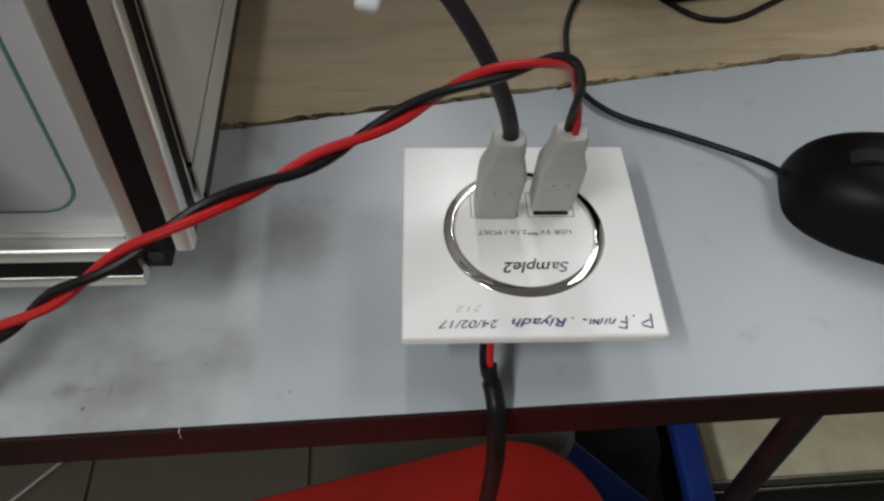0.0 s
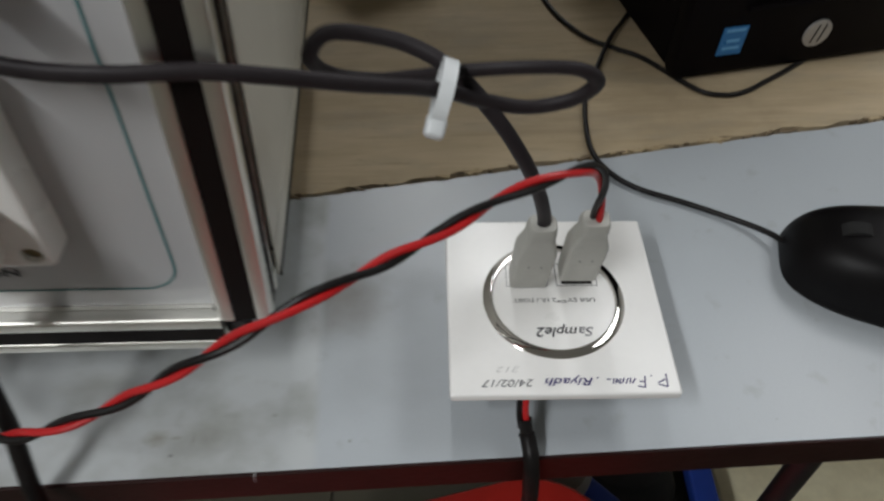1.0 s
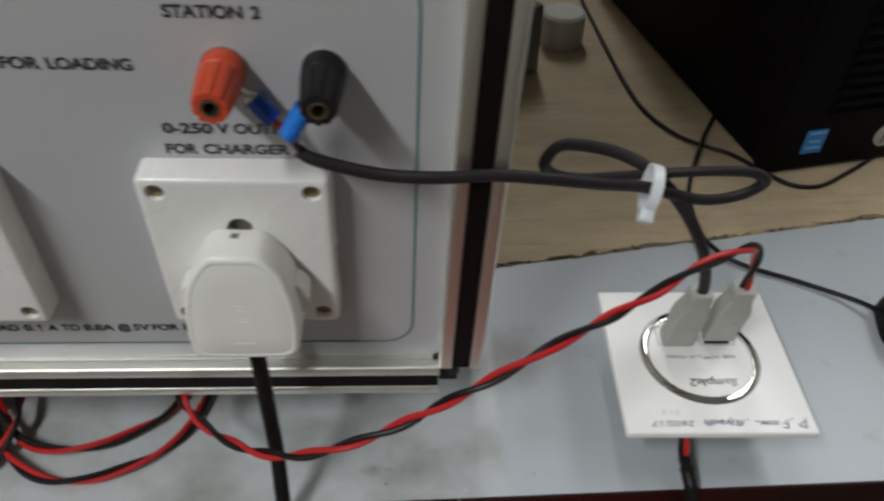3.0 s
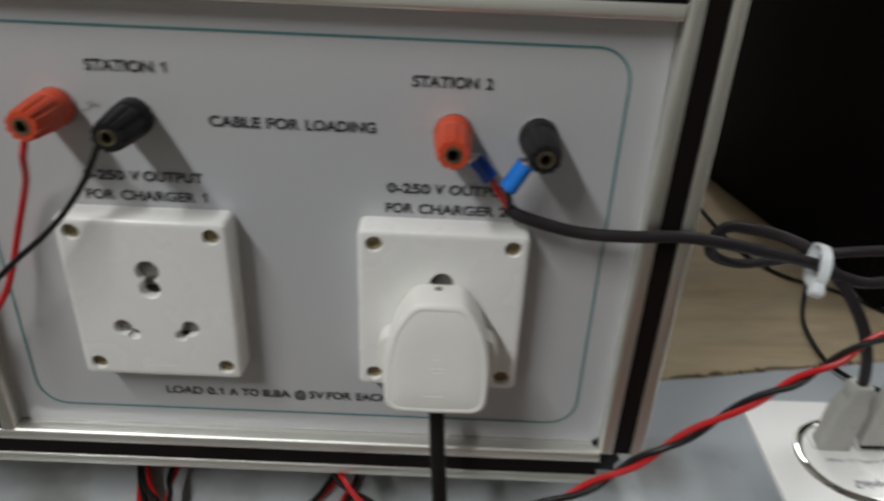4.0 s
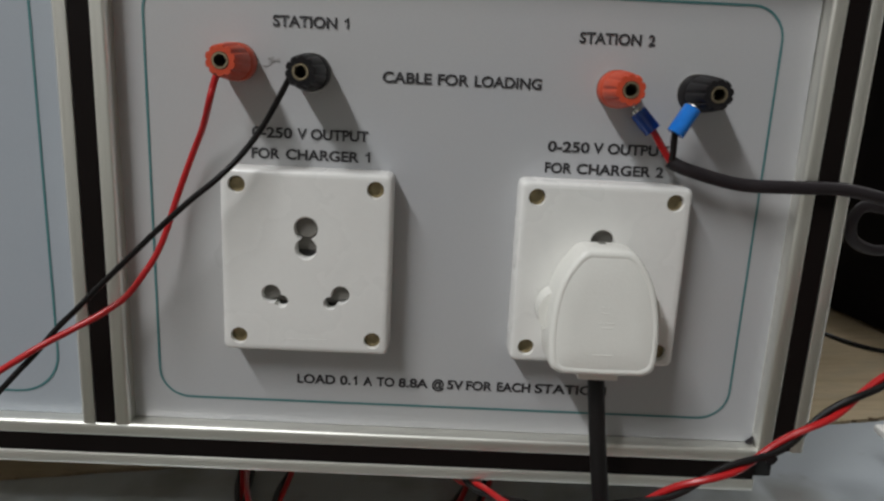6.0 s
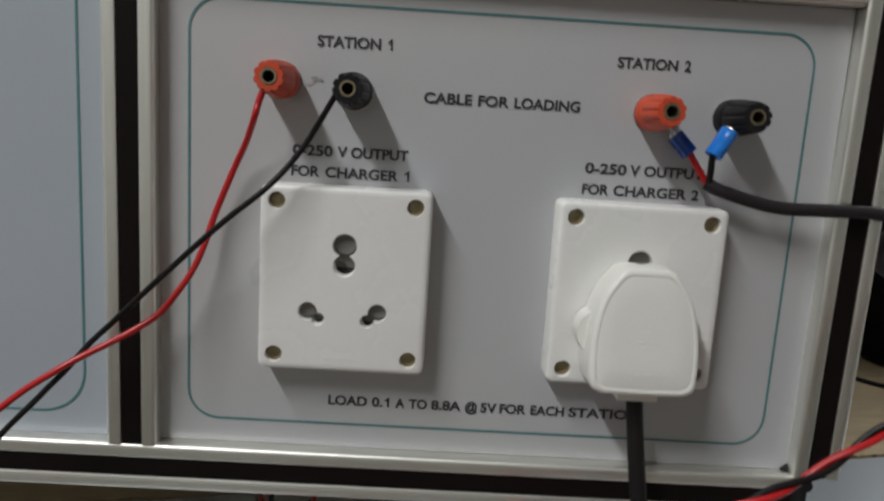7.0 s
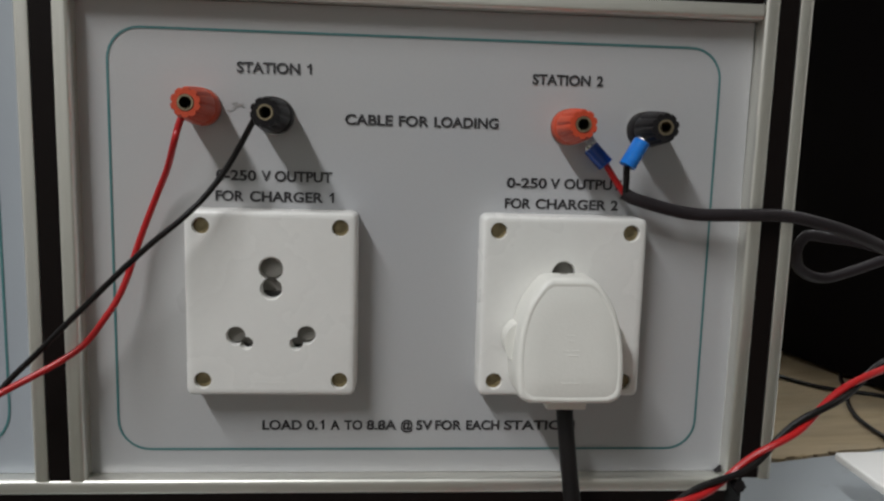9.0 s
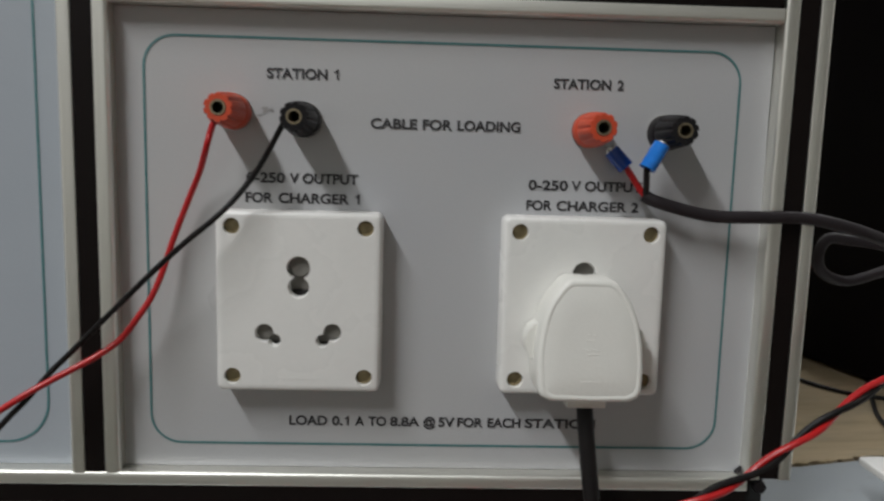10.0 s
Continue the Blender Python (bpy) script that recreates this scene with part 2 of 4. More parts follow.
def plywood():
    """Pale worn plywood with long grain along x, knots and grime."""
    m = mat("worn_plywood", (0.52, 0.415, 0.275), 0.62, color2=(0.42, 0.33, 0.205), scale=9, amount=0.8, fine=0.16, bump=0.4, bump_scale=110, stretch=(0.35, 5, 1), spec=0.22)
    nt = m.node_tree
    b = nt.nodes["Principled BSDF"]
    base = b.inputs["Base Color"].links[0].from_socket
    tc = nt.nodes.new("ShaderNodeTexCoord")
    mp = nt.nodes.new("ShaderNodeMapping")
    mp.inputs["Scale"].default_value, mp.inputs["Rotation"].default_value = (5, 38, 1), (0, 0, -0.05)
    w = nt.nodes.new("ShaderNodeTexNoise")
    w.inputs["Scale"].default_value, w.inputs["Detail"].default_value, w.inputs["Distortion"].default_value = 2.2, 8, 0.6
    r = nt.nodes.new("ShaderNodeMapRange")
    r.inputs["From Min"].default_value, r.inputs["From Max"].default_value, r.inputs["To Max"].default_value = 0.5, 0.8, 0.3
    mix = nt.nodes.new("ShaderNodeMix")
    mix.data_type = "RGBA"
    mix.inputs["B"].default_value = (0.19, 0.145, 0.09, 1)
    nt.links.new(tc.outputs["Object"], mp.inputs["Vector"])
    nt.links.new(mp.outputs["Vector"], w.inputs["Vector"])
    nt.links.new(w.outputs["Fac"], r.inputs["Value"])
    nt.links.new(r.outputs["Result"], mix.inputs["Factor"])
    nt.links.new(base, mix.inputs["A"])
    g = nt.nodes.new("ShaderNodeTexNoise")
    g.inputs["Scale"].default_value, g.inputs["Detail"].default_value, g.inputs["Roughness"].default_value = 7, 9, 0.65
    gr = nt.nodes.new("ShaderNodeMapRange")
    gr.inputs["From Min"].default_value, gr.inputs["From Max"].default_value, gr.inputs["To Max"].default_value = 0.50, 0.74, 0.42
    mix2 = nt.nodes.new("ShaderNodeMix")
    mix2.data_type = "RGBA"
    mix2.inputs["B"].default_value = (0.15, 0.11, 0.065, 1)
    nt.links.new(tc.outputs["Object"], g.inputs["Vector"])
    nt.links.new(g.outputs["Fac"], gr.inputs["Value"])
    nt.links.new(gr.outputs["Result"], mix2.inputs["Factor"])
    nt.links.new(mix.outputs["Result"], mix2.inputs["A"])
    last = mix2.outputs["Result"]
    for scale, stretch, lo, hi, most, shade in ((6.0, (3, 60, 1), 0.63, 0.70, 0.40, (0.12, 0.085, 0.055)), (16.0, (1, 2.2, 1), 0.50, 0.66, 0.50, (0.36, 0.31, 0.23)), (170.0, (1, 3, 1), 0.66, 0.74, 0.6, (0.10, 0.07, 0.04))):
        mp = nt.nodes.new("ShaderNodeMapping")
        mp.inputs["Scale"].default_value, mp.inputs["Rotation"].default_value = stretch, (0, 0, -0.09)
        n = nt.nodes.new("ShaderNodeTexNoise")
        n.inputs["Scale"].default_value, n.inputs["Detail"].default_value, n.inputs["Roughness"].default_value = scale, 7, 0.62
        rg = nt.nodes.new("ShaderNodeMapRange")
        rg.inputs["From Min"].default_value, rg.inputs["From Max"].default_value, rg.inputs["To Max"].default_value = lo, hi, most
        mx = nt.nodes.new("ShaderNodeMix")
        mx.data_type = "RGBA"
        mx.inputs["B"].default_value = (*shade, 1)
        nt.links.new(tc.outputs["Object"], mp.inputs["Vector"])
        nt.links.new(mp.outputs["Vector"], n.inputs["Vector"])
        nt.links.new(n.outputs["Fac"], rg.inputs["Value"])
        nt.links.new(rg.outputs["Result"], mx.inputs["Factor"])
        nt.links.new(last, mx.inputs["A"])
        last = mx.outputs["Result"]
    nt.links.new(last, b.inputs["Base Color"])
    return m


M_CHIP = mat("dark_wood_chip", (0.20, 0.145, 0.085), 0.8, color2=(0.08, 0.055, 0.03), scale=300, amount=0.8)
M_PALECHIP = mat("pale_wood_chip", (0.46, 0.36, 0.22), 0.8, color2=(0.30, 0.22, 0.12), scale=300, amount=0.8)
M_LAMINATE = laminate()
M_PLY = plywood()


# ---- building helpers ----
def thing(name, label, category, m=None, group="", kind=""):
    ob = new(name)
    ob.empty_display_size = 0.02
    ob.matrix_world = m or Matrix()
    return tagged(ob, label, category, group, kind)


def part(name, bm, material, parent=None, label="", smooth=True):
    bmesh.ops.recalc_face_normals(bm, faces=bm.faces)
    me = bpy.data.meshes.new(name)
    bm.to_mesh(me)
    bm.free()
    me.materials.append(material)
    if smooth:
        me.polygons.foreach_set("use_smooth", [True] * len(me.polygons))
        me.set_sharp_from_angle(angle=radians(38))
    ob = new(name, me)
    if parent:
        ob.parent = parent
    return tagged(ob, label)


def box(x0, x1, y0, y1, z0, z1, bevel=0.0, seg=2, bm=None):
    bm = bm or bmesh.new()
    vs = [bm.verts.new((x, y, z)) for x in (x0, x1) for y in (y0, y1) for z in (z0, z1)]
    fs = [bm.faces.new([vs[i] for i in f]) for f in ((0, 1, 3, 2), (4, 6, 7, 5), (0, 4, 5, 1), (2, 3, 7, 6), (0, 2, 6, 4), (1, 5, 7, 3))]
    if bevel:
        es = list({e for f in fs for e in f.edges})
        bmesh.ops.bevel(bm, geom=es, offset=bevel, segments=seg, profile=0.5, affect="EDGES")
    return bm


def spline(pts, n=8):
    """A smooth line through the points."""
    p = [Vector(q) for q in pts]
    p = [p[0] * 2 - p[1]] + p + [p[-1] * 2 - p[-2]]
    out = []
    for i in range(1, len(p) - 2):
        a, b, c, d = p[i - 1:i + 3]
        for k in range(n):
            t = k / n
            out.append(0.5 * (2 * b + (c - a) * t + (2 * a - 5 * b + 4 * c - d) * t * t + (3 * b - a - 3 * c + d) * t ** 3))
    return out + [p[-2]]


def frames(line):
    """Along a line: place, tangent, and two directions square to it that do not twist."""
    out, side = [], None
    for i, q in enumerate(line):
        t = (line[min(i + 1, len(line) - 1)] - line[max(i - 1, 0)]).normalized()
        if side is None:
            side = t.cross(Vector((0, 0, 1)))
            if side.length < 0.05:
                side = t.cross(Vector((0, 1, 0)))
        side = (side - t * side.dot(t)).normalized()
        out.append((q, t, side, side.cross(t)))
    return out


def sweep(line, ra, rb=None, seg=10, bm=None, lean=0.0):
    bm = bm or bmesh.new()
    rb = rb or ra
    rings = []
    ca, sa = math.cos(lean), math.sin(lean)
    for q, t, s, u in frames(line):
        a, b = s * ca + u * sa, u * ca - s * sa
        rings.append([bm.verts.new(q + a * ra * math.cos(2 * math.pi * k / seg) + b * rb * math.sin(2 * math.pi * k / seg)) for k in range(seg)])
    for r0, r1 in zip(rings, rings[1:]):
        for k in range(seg):
            bm.faces.new((r0[k], r0[(k + 1) % seg], r1[(k + 1) % seg], r1[k]))
    bm.faces.new(rings[0])
    bm.faces.new(list(reversed(rings[-1])))
    return bm


def rod(p0, p1, r0, r1=None, seg=20, bm=None):
    bm = bm or bmesh.new()
    p0, p1 = Vector(p0), Vector(p1)
    r1 = r0 if r1 is None else r1
    (_, t, s, u), _ = frames([p0, p1])
    rings = [[bm.verts.new(q + (s * math.cos(2 * math.pi * k / seg) + u * math.sin(2 * math.pi * k / seg)) * r) for k in range(seg)] for q, r in ((p0, r0), (p1, r1))]
    for k in range(seg):
        bm.faces.new((rings[0][k], rings[0][(k + 1) % seg], rings[1][(k + 1) % seg], rings[1][k]))
    bm.faces.new(rings[0])
    bm.faces.new(list(reversed(rings[1])))
    return bm


def helix(line, pitch, r, phase):
    out, run, last = [], 0.0, None
    for q, t, s, u in frames(line):
        run += (q - last).length if last else 0
        last = q
        a = phase + 2 * math.pi * run / pitch
        out.append(q + (s * math.cos(a) + u * math.sin(a)) * r)
    return out


def loft(rings, bm=None, cap0=True, cap1=True):
    """Joins rings of equal length, one after another."""
    bm = bm or bmesh.new()
    vs = [[bm.verts.new(p) for p in ring] for ring in rings]
    n = len(vs[0])
    for a, b in zip(vs, vs[1:]):
        for k in range(n):
            bm.faces.new((a[k], a[(k + 1) % n], b[(k + 1) % n], b[k]))
    if cap0:
        bm.faces.new(vs[0])
    if cap1:
        bm.faces.new(list(reversed(vs[-1])))
    return bm


def rounded(x0, x1, y0, y1, r, n=8):
    """A rounded rectangle, anticlockwise."""
    out = []
    for cx, cy, a0 in ((x1 - r, y1 - r, 0), (x0 + r, y1 - r, 90), (x0 + r, y0 + r, 180), (x1 - r, y0 + r, 270)):
        for k in range(n + 1):
            a = radians(a0 + 90 * k / n)
            out.append((cx + r * math.cos(a), cy + r * math.sin(a)))
    return out


def writing(name, text, material, parent, x0, x1, base, height, plane, label="", shear=0.0, bold=0.0, flip=False, flat=False):
    """Text with its capitals that high between x0 and x1; on an upright panel at y = plane, or flat at z = plane."""
    cu = bpy.data.curves.new(name, "FONT")
    cu.body, cu.size, cu.shear, cu.offset = text, 1.0, shear, bold
    tmp = bpy.data.objects.new(name, cu)
    scene.collection.objects.link(tmp)
    bpy.context.view_layer.update()
    me = bpy.data.meshes.new_from_object(tmp.evaluated_get(bpy.context.evaluated_depsgraph_get()))
    bpy.data.objects.remove(tmp)
    xs = [v.co.x for v in me.vertices]
    lo, hi = min(xs), max(xs)
    for v in me.vertices:
        a = (v.co.x - lo) / (hi - lo)
        h = v.co.y / 0.729 * height
        if flat:
            v.co = (x1 + (x0 - x1) * a, base - h, plane) if flip else (x0 + (x1 - x0) * a, base + h, plane)
        else:
            v.co = (x0 + (x1 - x0) * a, plane, base + h)
    me.materials.clear()
    me.materials.append(material)
    ob = new(name, me)
    ob.parent = parent
    return tagged(ob, label)


def numeral_one(parent, material, x, base, h, plane):
    """A 1 with a flag and no foot."""
    bm = bmesh.new()
    bm.faces.new([bm.verts.new((x + h * a, plane, base + h * b)) for a, b in ((0.0, 0.0), (0.19, 0.0), (0.19, 1.0), (0.04, 1.0), (-0.07, 0.84), (-0.24, 0.74), (-0.24, 0.57), (0.0, 0.70))])
    return part("lettering", bm, material, parent, "black printed lettering", smooth=False)


# ---- the room ----
FLOOR = -0.75


def slab(name, x0, x1, y0, y1, z0, z1, material):
    return tagged(part(name, box(x0, x1, y0, y1, z0, z1), material, smooth=False), kind="structure")


tagged(slab("floor", -2.6, 2.4, -3.2, 2.75, FLOOR - 0.1, FLOOR - 0.004, M_GROUT), "olive tiled floor with dark grout joints", "floor")
slab("ceiling", -2.6, 2.4, -3.2, 2.75, 1.9, 2.0, M_CEIL)
slab("wall_north", -2.7, 2.5, 2.75, 2.85, FLOOR, 2.0, M_WALL)
slab("wall_south", -2.7, 2.5, -3.3, -3.2, FLOOR, 2.0, M_WALL)
slab("wall_west", -2.7, -2.6, -3.2, 2.75, FLOOR, 2.0, M_WALL)
slab("wall_east", 2.4, 2.5, -3.2, 2.75, FLOOR, 2.0, M_WALL)

for tx, ty, tz in TUBES:
    fx = thing("ceiling_tube_light", "white metal batten with a fluorescent tube on the ceiling", "ceiling light", pose(tx, ty, tz), "ceiling lights")
    part("housing", box(-0.04, 0.04, -0.62, 0.62, 0.02, 0.1, 0.006), M_CEIL, fx)
    part("tube", rod((0, -0.58, -0.015), (0, 0.58, -0.015), 0.013), M_OFFWHITE, fx)


# ---- the grey bench and the plywood bench behind it ----
def back_edge(x):
    return 0.2757 + 0.135 * x


def ragged(x, amp):
    return amp * (noise.noise((x * 40, 3.1, 0)) + 0.6 * noise.noise((x * 130, 7.7, 0)))


bench = thing("lab_bench", "bench with scuffed grey-blue laminate top and dark maroon edge", "table")
xs = [-1.0 + 2.0 * i / 400 for i in range(401)]
outline = [(x, 0.1235) for x in xs[::8]] + [(x, back_edge(x) - 0.0008 + ragged(x, 0.0012)) for x in reversed(xs)]
top = loft([[(x, y, z) for x, y in outline] for z in (-0.0012, 0.0)])
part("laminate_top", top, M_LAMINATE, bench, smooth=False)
core = loft([[(x, y, z) for x, y in ((-0.998, 0.125), (0.998, 0.125), (0.998, back_edge(1) - 0.004), (-0.998, back_edge(-1) - 0.004))] for z in (-0.021, -0.0016)])
part("core_board", core, M_EDGE, bench, smooth=False)
part("edge_band", box(-1.0, 1.0, 0.1222, 0.1248, -0.0215, -0.0004, 0.0005, 1), M_EDGE, bench, "dark maroon edging strip", smooth=False)
part("leg", rod((0.232, 0.160, -0.0215), (0.2933, 0.160, FLOOR), 0.0074, seg=24), M_LEG, bench)
for lx, ly in ((-0.95, 0.136), (-0.95, 0.16), (0.95, 0.136)):
    part("leg", box(lx - 0.0095, lx + 0.0095, ly - 0.0095, ly + 0.0095, FLOOR, -0.0215, 0.0025), M_LEG, bench)

plank = thing("plywood_bench", "worn pale plywood bench top with a splintered front edge", "table")
outline = [(x, back_edge(x) + 0.0024 + ragged(x + 5, 0.0034)) for x in xs] + [(1.0, 0.95), (-1.0, 0.95)]
part("plywood_top", loft([[(x, y, z) for x, y in outline] for z in (-0.018, 0.0004)]), M_PLY, plank, smooth=False)
for lx, ly in ((-0.95, 0.9), (0.95, 0.9), (-0.95, 0.4), (0.95, 0.46)):
    part("leg", box(lx - 0.02, lx + 0.02, ly - 0.02, ly + 0.02, FLOOR, -0.018, 0.003), M_LEG, plank)
lint = thing("lint", "short white thread caught on the bench edge", "thread")
part("thread", sweep([Vector((-0.0415, 0.1252, 0.0003)), Vector((-0.0419, 0.1226, 0.0004)), Vector((-0.0421, 0.1216, -0.0006)), Vector((-0.0421, 0.1213, -0.0042))], 0.00013, seg=5), M_TIE, lint)
part("fluff", rod((-0.0392, 0.1272, 0.0), (-0.0388, 0.1270, 0.0007), 0.0004, 0.0002, 7), M_TIE, lint)
# splinters along the broken edge, most of them in small heaps
rng = random.Random(5)
for name, label, material, count in (("wood_chips", "loose dark chips of splintered plywood", M_CHIP, 26), ("wood_splinters", "pale splinters along the broken plywood edge", M_PALECHIP, 45)):
    bm = bmesh.new()
    heaps = [-0.05 + 0.37 * rng.random() for _ in range(9)]
    for i in range(count):
        x = rng.choice(heaps) + rng.gauss(0, 0.005) if i % 3 else -0.05 + 0.37 * rng.random()
        y = back_edge(x) + 0.0003 + 0.0012 * rng.random()
        s_ = 0.0006 + 0.0014 * rng.random() ** 2
        turn_ = rng.uniform(-0.5, 0.6)
        ring_ = [(s_ * 2.1 * math.cos(a) * (1 + 0.35 * math.sin(3 * a + i)), 0.6 * s_ * math.sin(a)) for a in [k * math.pi / 3 for k in range(6)]]
        top_z = 0.0006 + 0.0009 * rng.random()
        loft([[(x + p * math.cos(turn_) - q * math.sin(turn_), y + p * math.sin(turn_) + q * math.cos(turn_), z) for p, q in ring_] for z in (-0.001, top_z)], bm)
    tagged(part(name, bm, material, smooth=False), label, "wood chips", kind="stuff")


# ---- the test rig ----
RIG = pose(0, 0, 0, 0, 2.6, 0)
rig = thing("test_rig", "aluminium-framed electrical test rig with white front panels", "test rig", RIG)
FRONT, FACE = 0.161, 0.169        # front of the profiles, front of the panels


def profile(name, p0, p1, label="", plain=()):
    """A 20 mm slotted aluminium profile between two points of the rig, with black strips in its slots, metal ones on plain sides."""
    p0, p1 = Vector(p0), Vector(p1)
    h, s, d, c = 0.010, 0.0040, 0.0022, 0.0019
    lip = [(s, h - d), (s, h - 0.0009), (s + 0.0003, h - 0.0003), (s + 0.0010, h), (h - c, h - 0.00015), (h - 0.62 * c, h - 0.12 * c), (h - 0.29 * c, h - 0.29 * c)]
    quarter = lip + [(y, x) for x, y in reversed(lip[:-1])]
    sect = []
    for k in range(4):
        ca, sa = [(1, 0), (0, -1), (-1, 0), (0, 1)][k]
        sect += [(x * ca - y * sa, x * sa + y * ca) for x, y in quarter]
    t = (p1 - p0).normalized()
    a = Vector((1, 0, 0)) if abs(t.x) < 0.5 else Vector((0, 1, 0))
    b = t.cross(a)
    metal = M_ALU_UP if abs(t.z) > 0.5 else M_ALU_ALONG if abs(t.x) > 0.5 else M_ALU
    ob = part(name, loft([[q + a * x + b * y for x, y in sect] for q in (p0, p1)]), metal, rig, label)
    for da, db in ((a, b), (a * -1, b), (b, a), (b * -1, a)):
        bm = bmesh.new()
        loft([[q + da * i + db * j for i, j in ((h - d - 0.0005, -s + 0.0001), (h - d - 0.0005, s - 0.0001), (h - 0.0005, s - 0.0001), (h - 0.0005, -s + 0.0001))] for q in (p0 + t * 0.0004, p1 - t * 0.0004)], bm)
        side = "".join(k for k, v in zip("xyz", da) if abs(v) > 0.5) + ("+" if sum(da) > 0 else "-")
        if side in plain:
            part("slot_filler", bm, metal, ob, "aluminium slot filler", smooth=False)
        else:
            part("slot_strip", bm, M_SLOT, ob, "black plastic slot strip", smooth=False)
    return ob


YC = FRONT + 0.010
BACK = 0.44
XR, XL, XLL = -0.0414, -0.3270, -0.6126
# above the cross rail the rig is unseen, added to shade the plywood behind
for x, plain in ((XR, ("x-",)), (XL, ("x-", "x+")), (XLL, ("x+",))):
    profile("post", (x - (0.0006 if x == XR else 0.0), YC, 0.047), (x + (0.0022 if x == XR else 0.0), YC, 0.56), plain=plain)
for x in (XR, XLL):
    profile("post", (x, BACK, 0.047), (x, BACK, 0.56))
profile("bottom_rail", (XLL - 0.01, YC, 0.0375), (-0.0515, YC, 0.0375), plain=("z+",))
profile("cross_rail", (XL + 0.01, YC, 0.2470), (XR - 0.01, YC, 0.2470), plain=("z+", "z-"))
for x0, x1 in ((XLL + 0.01, XL - 0.01), (XL + 0.01, XR - 0.01)):
    profile("unseen_top_rail", (x0, YC, 0.55), (x1, YC, 0.55))
profile("back_rail", (XLL + 0.01, BACK, 0.057), (XR - 0.01, BACK, 0.057))
profile("back_rail", (XLL + 0.01, BACK, 0.55), (XR - 0.01, BACK, 0.55))
for x in (XR, XLL):
    profile("side_rail", (x, YC + 0.01, 0.058), (x, BACK - 0.01, 0.058))
    profile("side_rail", (x, YC + 0.01, 0.55), (x, BACK - 0.01, 0.55))

# panels between the profiles
PANELS = []
for name, x0, x1, z0, z1, m in (("front_panel", XL + 0.0095, XR - 0.0095, 0.0472, 0.2372, M_PANEL), ("front_panel", XLL + 0.0095, XL - 0.0095, 0.0472, 0.5402, M_PANEL_BLUE), ("unseen_upper_panel", XL + 0.0095, XR - 0.0095, 0.2568, 0.5402, M_PANEL)):
    PANELS.append(part(name, box(x0, x1, FACE, FACE + 0.004, z0, z1), m, rig, "white laminated panel", smooth=False))
for x in (XR, XLL):
    part("side_panel", box(x + 0.0104, x + 0.0116, YC + 0.0041, BACK + 0.0085, 0.0722, 0.5398, 0.0003, 1), M_SIDE, rig, "cream side panel", smooth=False)
    part("seal", box(x + 0.0098, x + 0.0107, YC + 0.0052, BACK + 0.0080, 0.0690, 0.0720), M_SLOT, rig, "black strip at the gap and shaded underside", smooth=False)
    part("rail_cover", box(x + 0.0104, x + 0.0114, YC + 0.0052, BACK + 0.0080, 0.0548, 0.0688, 0.0003, 1), M_SIDE, rig, "flat cream cover strip", smooth=False)
    # shade under the side rail, put in as a black strip
    part("seal", box(x + 0.0100, x + 0.0112, YC + 0.0106, BACK + 0.0080, 0.0480, 0.0546), M_SLOT, rig, "black strip at the gap and shaded underside", smooth=False)
part("back_panel", box(XLL + 0.01, XR - 0.01, BACK - 0.002, BACK + 0.002, 0.068, 0.5395), M_SIDE, rig, smooth=False)
part("unseen_roof_panel", box(XLL, XR, YC, BACK, 0.5555, 0.5595), M_SIDE, rig, smooth=False)
part("floor_panel", box(XLL, XR - 0.012, YC + 0.011, BACK - 0.011, 0.060, 0.064), M_SIDE, rig, smooth=False)

# corner joint under the right-hand post
joint = part("corner_joint", box(-0.0512, -0.0425, FRONT + 0.004, FRONT + 0.018, 0.0330, 0.0468, 0.001), M_RUBBER, rig, "black corner joint")
part("bolt", rod((-0.0450, FRONT + 0.001, 0.0430), (-0.0450, FRONT + 0.006, 0.0430), 0.0028, seg=6), M_LEG, joint)
part("gusset", loft([[(-0.0512, y, 0.0476), (-0.0545, y, 0.0476), (-0.0512, y, 0.0505)] for y in (FACE - 0.003, FACE - 0.0005)]), M_LEG, rig, "small dark corner gusset", smooth=False)
for x, y in ((XR - 0.03, 0.25), (XLL + 0.03, 0.25), (XR - 0.03, 0.41), (XLL + 0.03, 0.41)):
    drop = (RIG @ Vector((x, y, 0.058))).z
    part("foot", rod((x, y, 0.061), (x, y, 0.058 - drop + 0.0008), 0.012, 0.014), M_RUBBER, rig, "black rubber foot")

# the printed border lines
def border(parent, x0, x1, z0, z1, r, w=0.0009):
    a, b = rounded(x0, x1, z0, z1, r), rounded(x0 + w, x1 - w, z0 + w, z1 - w, r - w)
    bm = bmesh.new()
    va, vb = [[bm.verts.new((x, FACE - 0.00025, z)) for x, z in l] for l in (a, b)]
    for k in range(len(a)):
        j = (k + 1) % len(a)
        bm.faces.new((va[k], va[j], vb[j], vb[k]))
    part("border_line", bm, M_TEAL, parent, "teal printed border line", smooth=False)


border(PANELS[0], -0.3066, -0.0636, 0.0571, 0.2268, 0.013)
border(PANELS[1], -0.592, -0.3484, 0.0565, 0.5290, 0.018)

